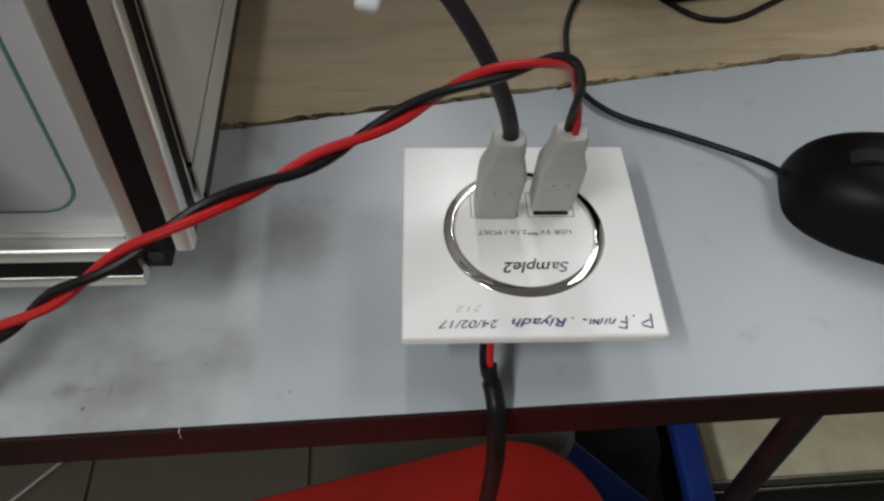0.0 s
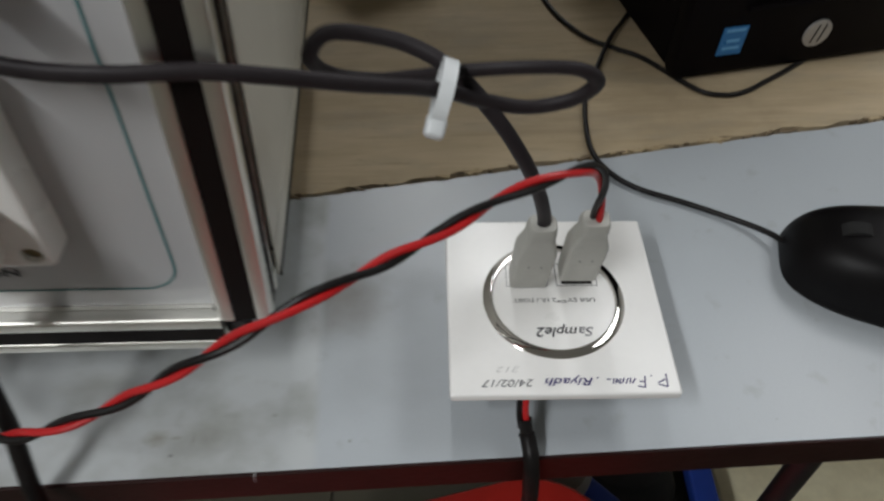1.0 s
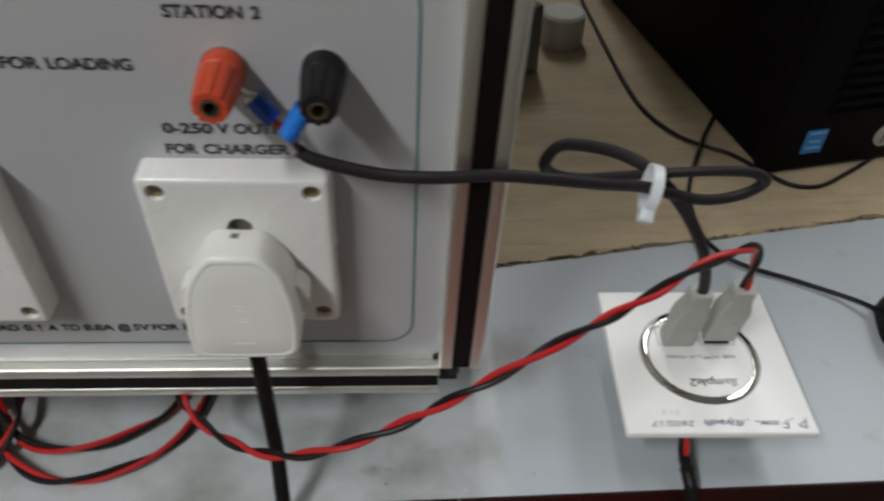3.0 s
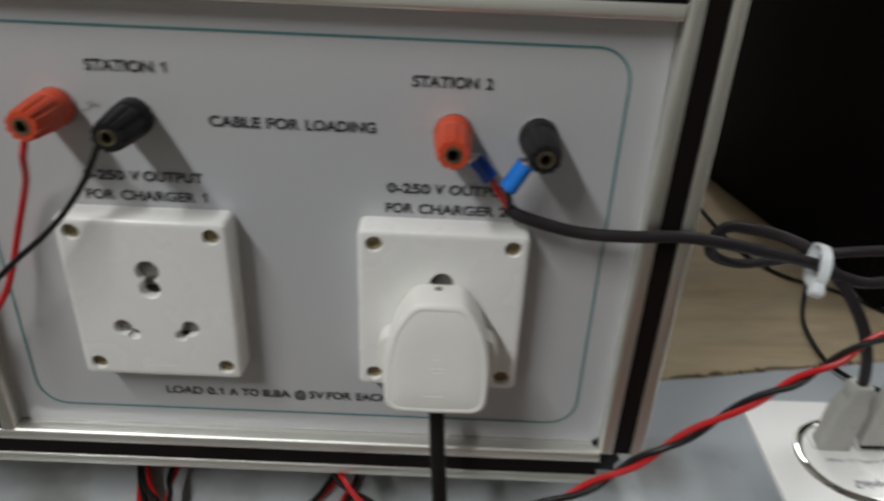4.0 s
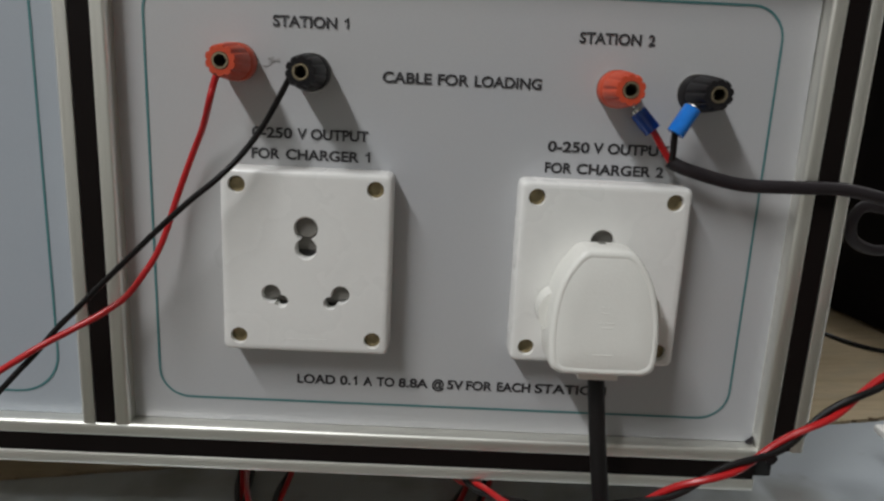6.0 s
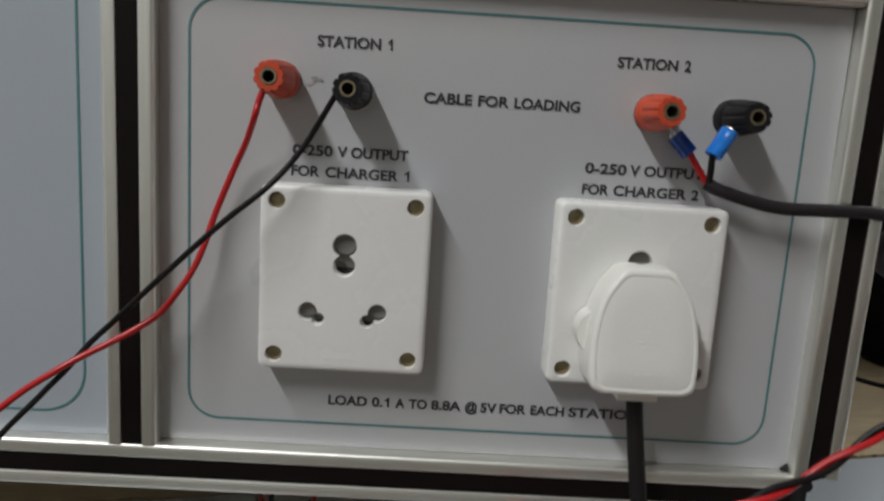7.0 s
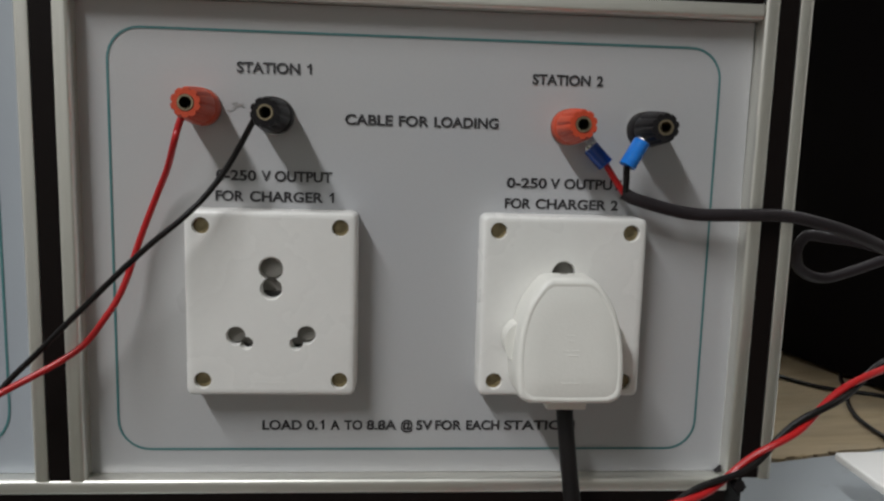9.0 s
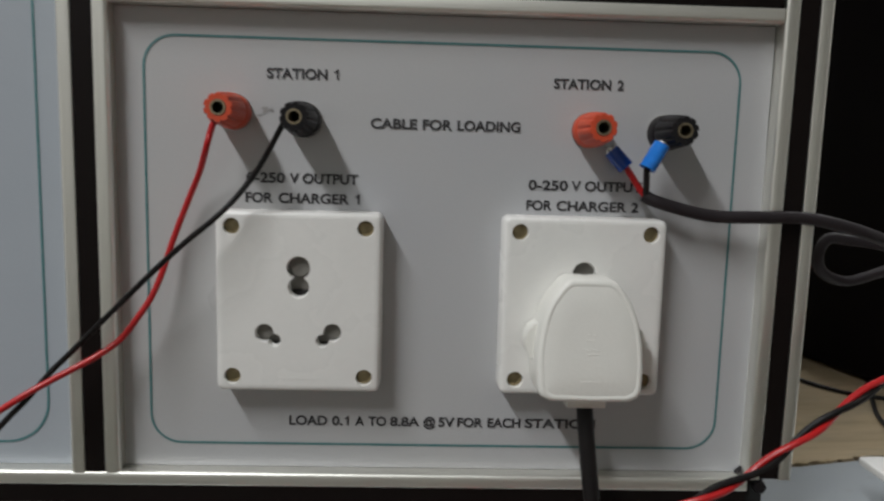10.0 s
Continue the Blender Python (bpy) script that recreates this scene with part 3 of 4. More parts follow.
for text, x0, x1, base in (("STATION", -0.2572, -0.2329, 0.2107), ("STATION", -0.1410, -0.1174, 0.2099),
                           ("2", -0.1148, -0.1122, 0.2099), ("CABLE", -0.2153, -0.1964, 0.1919), ("FOR", -0.1941, -0.1820, 0.1919),
                           ("LOADING", -0.1799, -0.1540, 0.1919), ("0-250", -0.2657, -0.2500, 0.1688), ("V", -0.2481, -0.2442, 0.1688),
                           ("OUTPUT", -0.2428, -0.2201, 0.1688), ("FOR", -0.2660, -0.2549, 0.1606), ("CHARGER", -0.2526, -0.2237, 0.1606),
                           ("0-250", -0.1498, -0.1333, 0.1685), ("V", -0.1319, -0.1278, 0.1685),
                           ("OUTPUT", -0.1262, -0.1023, 0.1685), ("FOR", -0.1503, -0.1396, 0.1601), ("CHARGER", -0.1377, -0.1082, 0.1601),
                           ("2", -0.1063, -0.1032, 0.1601), ("LOAD", -0.2482, -0.2320, 0.0660), ("0.", -0.2300, -0.2255, 0.0660),
                           ("A", -0.2202, -0.2163, 0.0660), ("TO", -0.2145, -0.2069, 0.0660), ("8.8A", -0.2052, -0.1926, 0.0660),
                           ("@", -0.1909, -0.1857, 0.0660), ("5V", -0.1845, -0.1776, 0.0660), ("FOR", -0.1764, -0.1653, 0.0660),
                           ("EACH", -0.1633, -0.1491, 0.0660), ("STATION", -0.1471, -0.1166, 0.0660)):
    writing("lettering", text, M_INK, PANELS[0], x0, x1, base, 0.0041, FACE - 0.0003, "black printed lettering", bold=0.030)
for x, z in ((-0.2292, 0.2107), (-0.2202, 0.1606), (-0.2236, 0.0660)):
    numeral_one(PANELS[0], M_INK, x, z, 0.0041, FACE - 0.0003)
rng = random.Random(2)
bm = bmesh.new()
for k in range(9):
    x, z, r, ph = -0.2610 + 0.0062 * rng.random(), 0.1958 + 0.0030 * rng.random(), 0.0003 + 0.0005 * rng.random(), 6 * rng.random()
    bm.faces.new([bm.verts.new((x + r * (1.2 + 0.5 * math.sin(3 * a + ph)) * math.cos(a), FACE - 0.0002, z + r * (1 + 0.5 * math.sin(2 * a + ph)) * math.sin(a))) for a in [q * math.pi / 6 for q in range(12)]])
part("smudge", bm, M_FAINT, PANELS[0], "faint pencil smudge", smooth=False)


# sockets
def two_circles(c0, r0, c1, r1, n=40):
    """The outline of two circles that overlap."""
    (x0, y0), (x1, y1) = c0, c1
    dx, dy = x1 - x0, y1 - y0
    d = math.hypot(dx, dy)
    a = (r0 * r0 - r1 * r1 + d * d) / (2 * d)
    base = math.atan2(dy, dx)
    t0 = math.acos(a / r0)
    t1 = math.acos((d - a) / r1)
    out = [(x0 + r0 * math.cos(base + t0 + (2 * math.pi - 2 * t0) * k / n), y0 + r0 * math.sin(base + t0 + (2 * math.pi - 2 * t0) * k / n)) for k in range(n)]
    out += [(x1 + r1 * math.cos(base + math.pi + t1 + (2 * math.pi - 2 * t1) * k / n), y1 + r1 * math.sin(base + math.pi + t1 + (2 * math.pi - 2 * t1) * k / n)) for k in range(n)]
    return out


def circle(cx, cz, r, n=24):
    return [(cx + r * math.cos(2 * math.pi * k / n), cz + r * math.sin(2 * math.pi * k / n)) for k in range(n)]


def socket(cx, cz, hand):
    """A surface socket 66 x 73 mm, 11 mm proud, with three keyhole openings and four recessed screws."""
    w, h, y0 = 0.0329, 0.0365, FACE - 0.0118
    bm = bmesh.new()
    holes = [two_circles((cx, cz + 0.0143), 0.0048, (cx, cz + 0.0062), 0.0044),
             two_circles((cx - 0.0137, cz - 0.0125), 0.0038, (cx - 0.0096, cz - 0.0155), 0.0027),
             two_circles((cx + 0.0137, cz - 0.0120), 0.0038, (cx + 0.0096, cz - 0.0155), 0.0027)]
    screws = [(cx + sx, cz + sz) for sx in (-0.0266, 0.0266) for sz in (-0.0305, 0.0305)]
    holes += [circle(x, z, 0.0034) for x, z in screws]
    outer = rounded(cx - w + 0.0012, cx + w - 0.0012, cz - h + 0.0012, cz + h - 0.0012, 0.0014, 3)
    edges = []
    loops = []
    for loop in [outer] + holes:
        vs = [bm.verts.new((x, y0, z)) for x, z in loop]
        edges += [bm.edges.new((vs[k], vs[(k + 1) % len(vs)])) for k in range(len(vs))]
        loops.append(vs)
    bmesh.ops.triangle_fill(bm, use_beauty=True, use_dissolve=False, edges=edges)
    for vs in loops[1:]:
        prev = vs
        for dy, grow in ((0.0006, 0.94), (0.006, 0.93)):
            mx, mz = sum(v.co.x for v in vs) / len(vs), sum(v.co.z for v in vs) / len(vs)
            nxt = [bm.verts.new((mx + (v.co.x - mx) * grow, y0 + dy, mz + (v.co.z - mz) * grow)) for v in vs]
            for k in range(len(vs)):
                j = (k + 1) % len(vs)
                bm.faces.new((prev[k], prev[j], nxt[j], nxt[k]))
            prev = nxt
    prev = loops[0]
    for grow, dy in ((0.0006, 0.0003), (0.0012, 0.0012), (0.0016, 0.0116)):
        loop = rounded(cx - w + 0.0012 - grow, cx + w - 0.0012 + grow, cz - h + 0.0012 - grow, cz + h - 0.0012 + grow, 0.0014 + grow, 3)
        nxt = [bm.verts.new((x, y0 + dy, z)) for x, z in loop]
        for k in range(len(nxt)):
            j = (k + 1) % len(nxt)
            bm.faces.new((prev[k], prev[j], nxt[j], nxt[k]))
        prev = nxt
    ob = part("socket", bm, M_SOCKET, rig, "white square surface socket")
    part("recess_back", box(cx - 0.019, cx + 0.019, y0 + 0.0062, y0 + 0.0068, cz - 0.021, cz + 0.022), M_DEEP, ob, "grey socket interior", smooth=False)
    for px, pz, pw in ((0, 0.0036, 0.0042), (-0.0096, -0.0182, 0.0016), (0.0096, -0.0182, 0.0016)):
        part("contact_slot", box(cx + px - pw, cx + px + pw, y0 + 0.0045, y0 + 0.0061, cz + pz - 0.0016, cz + pz + 0.0010), M_DARK, ob, "dark contact slot", smooth=False)
    for px, pz, r in ((0, 0.0143, 0.0044), (-0.0140, -0.0123, 0.0036), (0.0140, -0.0118, 0.0036)):
        part("shutter", loft([[(x, y, z) for x, z in circle(cx + px, cz + pz + 0.0006, r)] for y in (y0 + 0.0030, y0 + 0.0060)]), M_SHUTTER, ob, "grey safety shutter")
    for x, z in screws:
        part("screw", loft([[(p, y, q) for p, q in circle(x, z, r)] for y, r in ((y0 + 0.0016, 0.0024), (y0 + 0.0020, 0.0031), (y0 + 0.006, 0.0031))]), M_BRASS, ob, "tarnished brass screw")
    # faint moulded mark along the foot of the face
    part("moulded_mark", box(cx - 0.009, cx + 0.009, y0 - 0.00006, y0 + 0.0002, cz - 0.0315, cz - 0.0309), M_SOCKET, ob, smooth=False)
    return ob


socket(-0.2425, 0.1210, 1)
socket(-0.1273, 0.1212, 1)


# binding posts
def terminal(cx, cz, material, spin):
    y1 = FACE
    bm = bmesh.new()
    n = 72
    prof = [(0.0, 0.0070), (0.0068, 0.0071), (0.0074, 0.0067), (0.0078, 0.0062), (0.0082, 0.0068), (0.0105, 0.0069), (0.0170, 0.0063), (0.0225, 0.0058), (0.0240, 0.0053)]
    rings = []
    for i, (d, r) in enumerate(prof):
        depth = 0.0 if i < 5 else 0.0008
        rings.append([(cx + (r - depth * max(0, math.cos(10 * a + spin)) ** 2) * math.cos(a), y1 - d, cz + (r - depth * max(0, math.cos(10 * a + spin)) ** 2) * math.sin(a)) for a in [2 * math.pi * k / n for k in range(n)]])
    for d, r in ((0.0240, 0.0031), (0.0140, 0.0030)):
        rings.append([(cx + r * math.cos(a), y1 - d, cz + r * math.sin(a)) for a in [2 * math.pi * k / n for k in range(n)]])
    ob = part("binding_post", loft(rings), material, rig, "orange-red binding post" if material is M_REDTERM else "black binding post")
    part("washer", loft([[(x, y, z) for x, z in circle(cx, cz, 0.0074, 32)] for y in (FACE - 0.0009, FACE - 0.0001)]), M_STEEL, ob, "steel washer")
    bm = bmesh.new()
    loft([[(x, y, z) for x, z in circle(cx, cz, r, 28)] for y, r in ((FACE - 0.0150, 0.0029), (FACE - 0.0243, 0.0029), (FACE - 0.0243, 0.0022), (FACE - 0.0150, 0.0021))], bm, False, False)
    part("bush", bm, M_BUSH, ob, "brass bush")
    part("bore", loft([[(x, y, z) for x, z in circle(cx, cz, 0.0023, 20)] for y in (FACE - 0.0148, FACE - 0.0145)]), M_DARK, ob, smooth=False)
    return ob


terminal(-0.2704, 0.1968, M_REDTERM, 0.4)
terminal(-0.2423, 0.1942, M_BLKTERM, 1.0)
terminal(-0.1256, 0.1933, M_REDTERM, 0.1)
terminal(-0.0943, 0.1931, M_BLKTERM, 0.7)


# ---- the plug in the second socket ----
plug = thing("mains_plug", "ivory three-pin mains plug with black cord, pushed into a socket", "plug", RIG)
PX, PY = -0.1279, FACE - 0.0118
OUT = [(0.0, 0.1358), (0.0076, 0.1358), (0.0110, 0.1335), (0.0164, 0.1255), (0.0193, 0.1160), (0.0204, 0.1070), (0.0204, 0.0975), (0.0193, 0.0912), (0.0155, 0.0889), (0.0, 0.0886)]
half = [Vector((x, z, 0)) for x, z in OUT]
right = [half[0]] + [v for v in spline(half[1:-1], 4)] + [half[-1]]
ring = [(v.x, v.y) for v in right] + [(-v.x, v.y) for v in reversed(right[1:-1])]


def lean_at(z):
    """The front of the plug leans back towards its top."""
    return 0.72 + 0.32 * min(1.0, max(0.0, (0.1372 - z) / 0.048))


def plug_ring(y, k):
    """The plug's outline at a depth: wider at the shoulders towards the socket."""
    cz = 0.112
    flare = 0.02 * (1 - (PY - y) / 0.0217)
    out = []
    for x, z in ring:
        zz = cz + (z - cz) * k
        out.append((PX + x * k * (1 + flare * min(1.0, max(0.0, (0.1375 - z) / 0.016))), PY - (PY - y) * lean_at(zz), zz))
    return out


body = loft([plug_ring(PY - 0.0005, 0.985), plug_ring(PY - 0.004, 1.0), plug_ring(PY - 0.0185, 1.0), plug_ring(PY - 0.0198, 0.994), plug_ring(PY - 0.0208, 0.978), plug_ring(PY - 0.0214, 0.955), plug_ring(PY - 0.0217, 0.925),
             plug_ring(PY - 0.0217, 0.895), plug_ring(PY - 0.02152, 0.885), plug_ring(PY - 0.02152, 0.872), plug_ring(PY - 0.0216, 0.862), plug_ring(PY - 0.02158, 0.5)])
pb = part("plug_body", body, M_PLUG, plug, "ivory moulded plug body")
for s in (-1, 1):
    part("finger_grip", loft([[(PX + s * (0.0162 + 0.0078 * math.cos(a)), y, 0.1092 + 0.0086 * math.sin(a)) for a in [2 * math.pi * k / 28 for k in range(28)]] for y in (PY - 0.0012, PY - 0.0020, PY - 0.0095, PY - 0.0105)]), M_PLUG, plug)
for x0, x1, z in ((-0.0018, -0.0006, 0.1142), (0.0002, 0.0016, 0.1142), (-0.0016, 0.0012, 0.1122), (-0.0028, -0.0008, 0.1085), (0.0002, 0.0034, 0.1085), (-0.0012, 0.0030, 0.1068), (-0.0040, 0.0034, 0.0965)):
    part("moulded_mark", box(PX + x0, PX + x1, PY - 0.02158 * lean_at(z) - 0.00008, PY - 0.0205 * lean_at(z), z, z + 0.0005, 0.0001, 1), M_PLUG, pb, smooth=False)
part("moulded_mark", box(PX - 0.0020, PX + 0.0008, PY - 0.0055, PY - 0.0030, 0.1350, 0.13595), M_SHUTTER, pb, smooth=False)
part("cord_collar", box(PX - 0.0078, PX + 0.0078, PY - 0.0165, PY - 0.0055, 0.0846, 0.0892, 0.0008), M_PLUG, plug)
inv = RIG.inverted()
cord = [(-0.1234, 0.1462, 0.0925), (-0.1232, 0.1440, 0.0800), (-0.1224, 0.1375, 0.0560), (-0.1214, 0.1290, 0.0320), (-0.1208, 0.1170, 0.0060), (-0.1200, 0.1080, -0.0300), (-0.1150, 0.1020, -0.1200), (-0.1100, 0.0980, -0.3000), (-0.1000, 0.1100, -0.5500), (-0.0700, 0.2000, -0.7400), (0.0500, 0.3500, -0.7450)]
part("cord", sweep([inv @ q for q in spline(cord, 8)], 0.0033, seg=14), M_BLKWIRE, plug, "black round mains cord")


# ---- wires ----
def usb_plug(foot, head, parent, gap):
    """A grey USB plug that stands in a port, leaning from foot to head."""
    foot, head = Vector(foot), Vector(head)
    up = (head - foot).normalized()
    x = Vector((1, -0.04, 0))
    x = (x - up * x.dot(up)).normalized()
    y = up.cross(x)
    L = (head - foot).length
    rings = []
    for s, hw, hd, r in ((0.0, 0.0071, 0.0040, 0.001), (0.02, 0.0075, 0.0044, 0.0012), (0.05, 0.0076, 0.0045, 0.0013), (0.52, 0.0078, 0.0046, 0.0014), (0.62, 0.0077, 0.0046, 0.0014), (0.75, 0.0060, 0.0044, 0.0014),
                         (0.79, 0.0057, 0.0043, 0.0016), (0.81, 0.0053, 0.0041, 0.0016), (0.85, 0.0053, 0.0041, 0.0016), (0.87, 0.0056, 0.0043, 0.0020), (0.97, 0.0054, 0.0043, 0.0024), (1.0, 0.0047, 0.0038, 0.0024)):
        rings.append([foot + up * L * s + x * a + y * b for a, b in rounded(-hw, hw, -hd, hd, r, 3)])
    ob = part("usb_plug", loft(rings), M_USB, parent, "grey moulded USB plug")
    part("embossed_panel", loft([[foot + up * L * s_ + x * a_ - y * d_ for a_, s_ in ((-0.0052, 0.09), (0.0052, 0.09), (0.0052, 0.36), (-0.0052, 0.36))] for d_ in (0.0040, 0.00475)]), M_USB, ob, smooth=False)
    for dx in (-0.0022, 0.0028):
        c = foot + up * L * 0.42 + x * dx - y * 0.0044
        part("pin_mark", rod(c, c - y * 0.0003, 0.00035, seg=8), M_INK, ob)
    part("metal_shell", loft([[foot + up * s + x * a + y * b for a, b in rounded(-0.0060, 0.0060, -0.00225, 0.00225, 0.0004, 2)] for s in (-gap - 0.004, 0.0005)]), M_STEEL, ob, "steel USB shell", smooth=False)
    part("nub", rod(foot + up * L * 0.44 + x * 0.0076, foot + up * L * 0.44 + x * 0.0090, 0.0005, seg=8), M_USB, ob)
    return ob


def uneven(line, turns, r, phase):
    """Like helix, with half turns given at lengths along the line, for a lead twisted unevenly by hand."""
    out, run, last = [], 0.0, None
    for q, t, s, u in frames(line):
        run += (q - last).length if last else 0
        last = q
        k = max(i for i in range(len(turns) - 1) if turns[i][0] <= run)
        (l0, h0), (l1, h1) = turns[k], turns[k + 1]
        a = phase - math.pi * (h0 + (h1 - h0) * (run - l0) / (l1 - l0))
        out.append(q + (s * math.cos(a) + u * math.sin(a)) * r)
    return out


def pair(name, pts, pitch, parent, phase=0.0, n=14, r=0.00135, hand=1):
    line = spline(pts, n)
    part("red_wire", sweep(helix(line, pitch * hand, r * 0.97, phase), r, seg=9), M_REDWIRE, parent, "red insulated wire")
    part("black_wire", sweep(helix(line, pitch * hand, r * 0.97, phase + math.pi), r, seg=9), M_BLKWIRE, parent, "black insulated wire")


twist = thing("usb_power_lead", "twisted red and black lead with a grey USB plug", "cable")
usb_plug((0.0907, 0.1870, 0.0352), (0.0905, 0.1800, 0.0765), twist, 0.003)
TWIST = [(0.0905, 0.1802, 0.0745), (0.0897, 0.1790, 0.0860), (0.0880, 0.1770, 0.0985), (0.0825, 0.1720, 0.1090), (0.0720, 0.1645, 0.1150), (0.0500, 0.1530, 0.1180), (0.0300, 0.1430, 0.1140), (0.0100, 0.1350, 0.1090),
         (-0.0100, 0.1250, 0.1075), (-0.0300, 0.1190, 0.0990), (-0.0500, 0.1165, 0.0865), (-0.0700, 0.1150, 0.0735), (-0.0900, 0.1130, 0.0655), (-0.1100, 0.1165, 0.0545), (-0.1300, 0.1260, 0.0440), (-0.1500, 0.1400, 0.0370),
         (-0.1650, 0.1550, 0.0340), (-0.1725, 0.1680, 0.0310), (-0.1760, 0.1900, 0.0200), (-0.1780, 0.2300, 0.0045), (-0.1790, 0.2700, 0.0040)]
TURNS = [(0.0, 1.0), (0.049, 3.1), (0.0825, 4.335), (0.106, 5.30), (0.1265, 6.325), (0.154, 7.29), (0.176, 8.26), (0.6, 28.6)]
lead_line = spline(TWIST, 14)
lead_phase = math.pi / 4 + 2 * math.pi * 0.117 / 0.040
part("red_wire", sweep(uneven(lead_line, TURNS, 0.00124, lead_phase), 0.00127, seg=9), M_REDWIRE, twist, "red insulated wire")
part("black_wire", sweep(uneven(lead_line, TURNS, 0.00124, lead_phase + math.pi), 0.00127, seg=9), M_BLKWIRE, twist, "black insulated wire")

spare = thing("spare_lead", "looped red and black wires lying under the rig", "cable")
pair("loop", [(-0.1650, 0.2300, 0.0035), (-0.1745, 0.2000, 0.0035), (-0.1850, 0.1760, 0.0035), (-0.1990, 0.1650, 0.0035), (-0.2140, 0.1575, 0.0035), (-0.2330, 0.1550, 0.0035), (-0.2510, 0.1590, 0.0040), (-0.2620, 0.1690, 0.0060), (-0.2760, 0.1880, 0.0060), (-0.2850, 0.2300, 0.0035)], 0.085, spare, 0.6)
spare2 = thing("spare_lead", "looped red and black wires lying under the rig", "cable")
pair("loop", [(-0.1560, 0.2300, 0.0036), (-0.1680, 0.1850, 0.0036), (-0.1740, 0.1650, 0.0034), (-0.1850, 0.1520, 0.0034), (-0.2000, 0.1440, 0.0034), (-0.2150, 0.1390, 0.0034), (-0.2330, 0.1390, 0.0034), (-0.2490, 0.1460, 0.0034), (-0.2640, 0.1600, 0.0034), (-0.2790, 0.1860, 0.0034), (-0.2900, 0.2300, 0.0034)], 0.085, spare2, 2.0)
spare3 = thing("spare_lead", "red and black wires running over the bench edge", "cable")
pair("tail", [(-0.2580, 0.2300, 0.0100), (-0.2610, 0.1860, 0.0100), (-0.2570, 0.1680, 0.0100), (-0.2640, 0.1480, 0.0040), (-0.2710, 0.1330, 0.0034), (-0.2780, 0.1220, 0.0040), (-0.2830, 0.1140, -0.0060), (-0.2850, 0.1120, -0.0500), (-0.2860, 0.1140, -0.3000), (-0.2800, 0.1500, -0.7440), (-0.2300, 0.3000, -0.7470)], 0.09, spare3, 1.0)

# the flat black lead from the second station
lead = thing("charging_lead", "flat black twin lead tied in loops with blue lugs", "cable")
usb_plug((0.0703, 0.1870, 0.0322), (0.0709, 0.1795, 0.0755), lead, 0.001)
FLAT = [(-0.0965, 0.1607, 0.1722), (-0.0900, 0.1590, 0.1690), (-0.0700, 0.1578, 0.1635), (-0.0500, 0.1562, 0.1625), (-0.0300, 0.1580, 0.1615), (-0.0100, 0.1610, 0.1568), (0.0100, 0.1660, 0.1500), (0.0300, 0.1740, 0.1415),
        (0.0450, 0.1790, 0.1330), (0.0600, 0.1815, 0.1278), (0.0730, 0.1805, 0.1310), (0.0790, 0.1785, 0.1385), (0.0730, 0.1770, 0.1445), (0.0590, 0.1775, 0.1455), (0.0400, 0.1830, 0.1410),
        (0.0250, 0.1920, 0.1330), (0.0120, 0.1980, 0.1280), (-0.0010, 0.1950, 0.1330), (-0.0060, 0.1905, 0.1420), (-0.0010, 0.1915, 0.1490), (0.0095, 0.1930, 0.1480), (0.0240, 0.1900, 0.1455), (0.0370, 0.1840, 0.1400),
        (0.0500, 0.1785, 0.1262), (0.0600, 0.1760, 0.1100), (0.0670, 0.1770, 0.0930), (0.0707, 0.1790, 0.0790), (0.0709, 0.1798, 0.0735)]
part("twin_cable", sweep(spline(FLAT, 8), 0.0019, 0.0026, 14), M_CABLE, lead, "flat black twin cable")
for mat_wire, a, b, c, nm in ((M_REDWIRE, (-0.1103, 0.1646, 0.1924), (-0.1029, 0.1625, 0.1834), (-0.1150, 0.1655, 0.1970), "red_wire"), (M_BLKWIRE, (-0.0918, 0.1545, 0.1912), (-0.0971, 0.1541, 0.1829), (-0.0880, 0.1580, 0.1960), "black_wire")):
    a, b, c = Vector(a), Vector(b), Vector(c)
    lug = part("lug_sleeve", sweep([a + (b - a) * t for t in ((0.22, 0.28, 0.4, 0.55, 0.7, 0.92, 1.0) if mat_wire is M_REDWIRE else (-0.12, 0.0, 0.2, 0.5, 0.7, 0.92, 1.0))], 0.0040, 0.0033, 16), M_BLUE_SHADED if mat_wire is M_REDWIRE else M_BLUE, lead, "blue crimp lug sleeve with shade in its colour" if mat_wire is M_REDWIRE else "bright blue crimp lug sleeve")
    part("crimp_band", sweep([a + (b - a) * t for t in ((0.12, 0.16, 0.25) if mat_wire is M_REDWIRE else (-0.2, -0.16, -0.1))], 0.0028, 0.0024, 14), M_STEEL, lug, "tinned crimp band")
    part("lug_tongue", sweep([a + (b - a) * 0.1, a, (a + c) / 2, c], 0.0022, 0.0006, 10), M_STEEL, lug, "tinned lug tongue")
    part(nm, sweep(spline([b - (b - a) * 0.3, b, (b + Vector(FLAT[0])) / 2 + Vector((0.0006, 0, -0.0008)), Vector(FLAT[0]) + Vector((0.001, 0, -0.001))], 6), 0.0013, seg=9), mat_wire, lead)
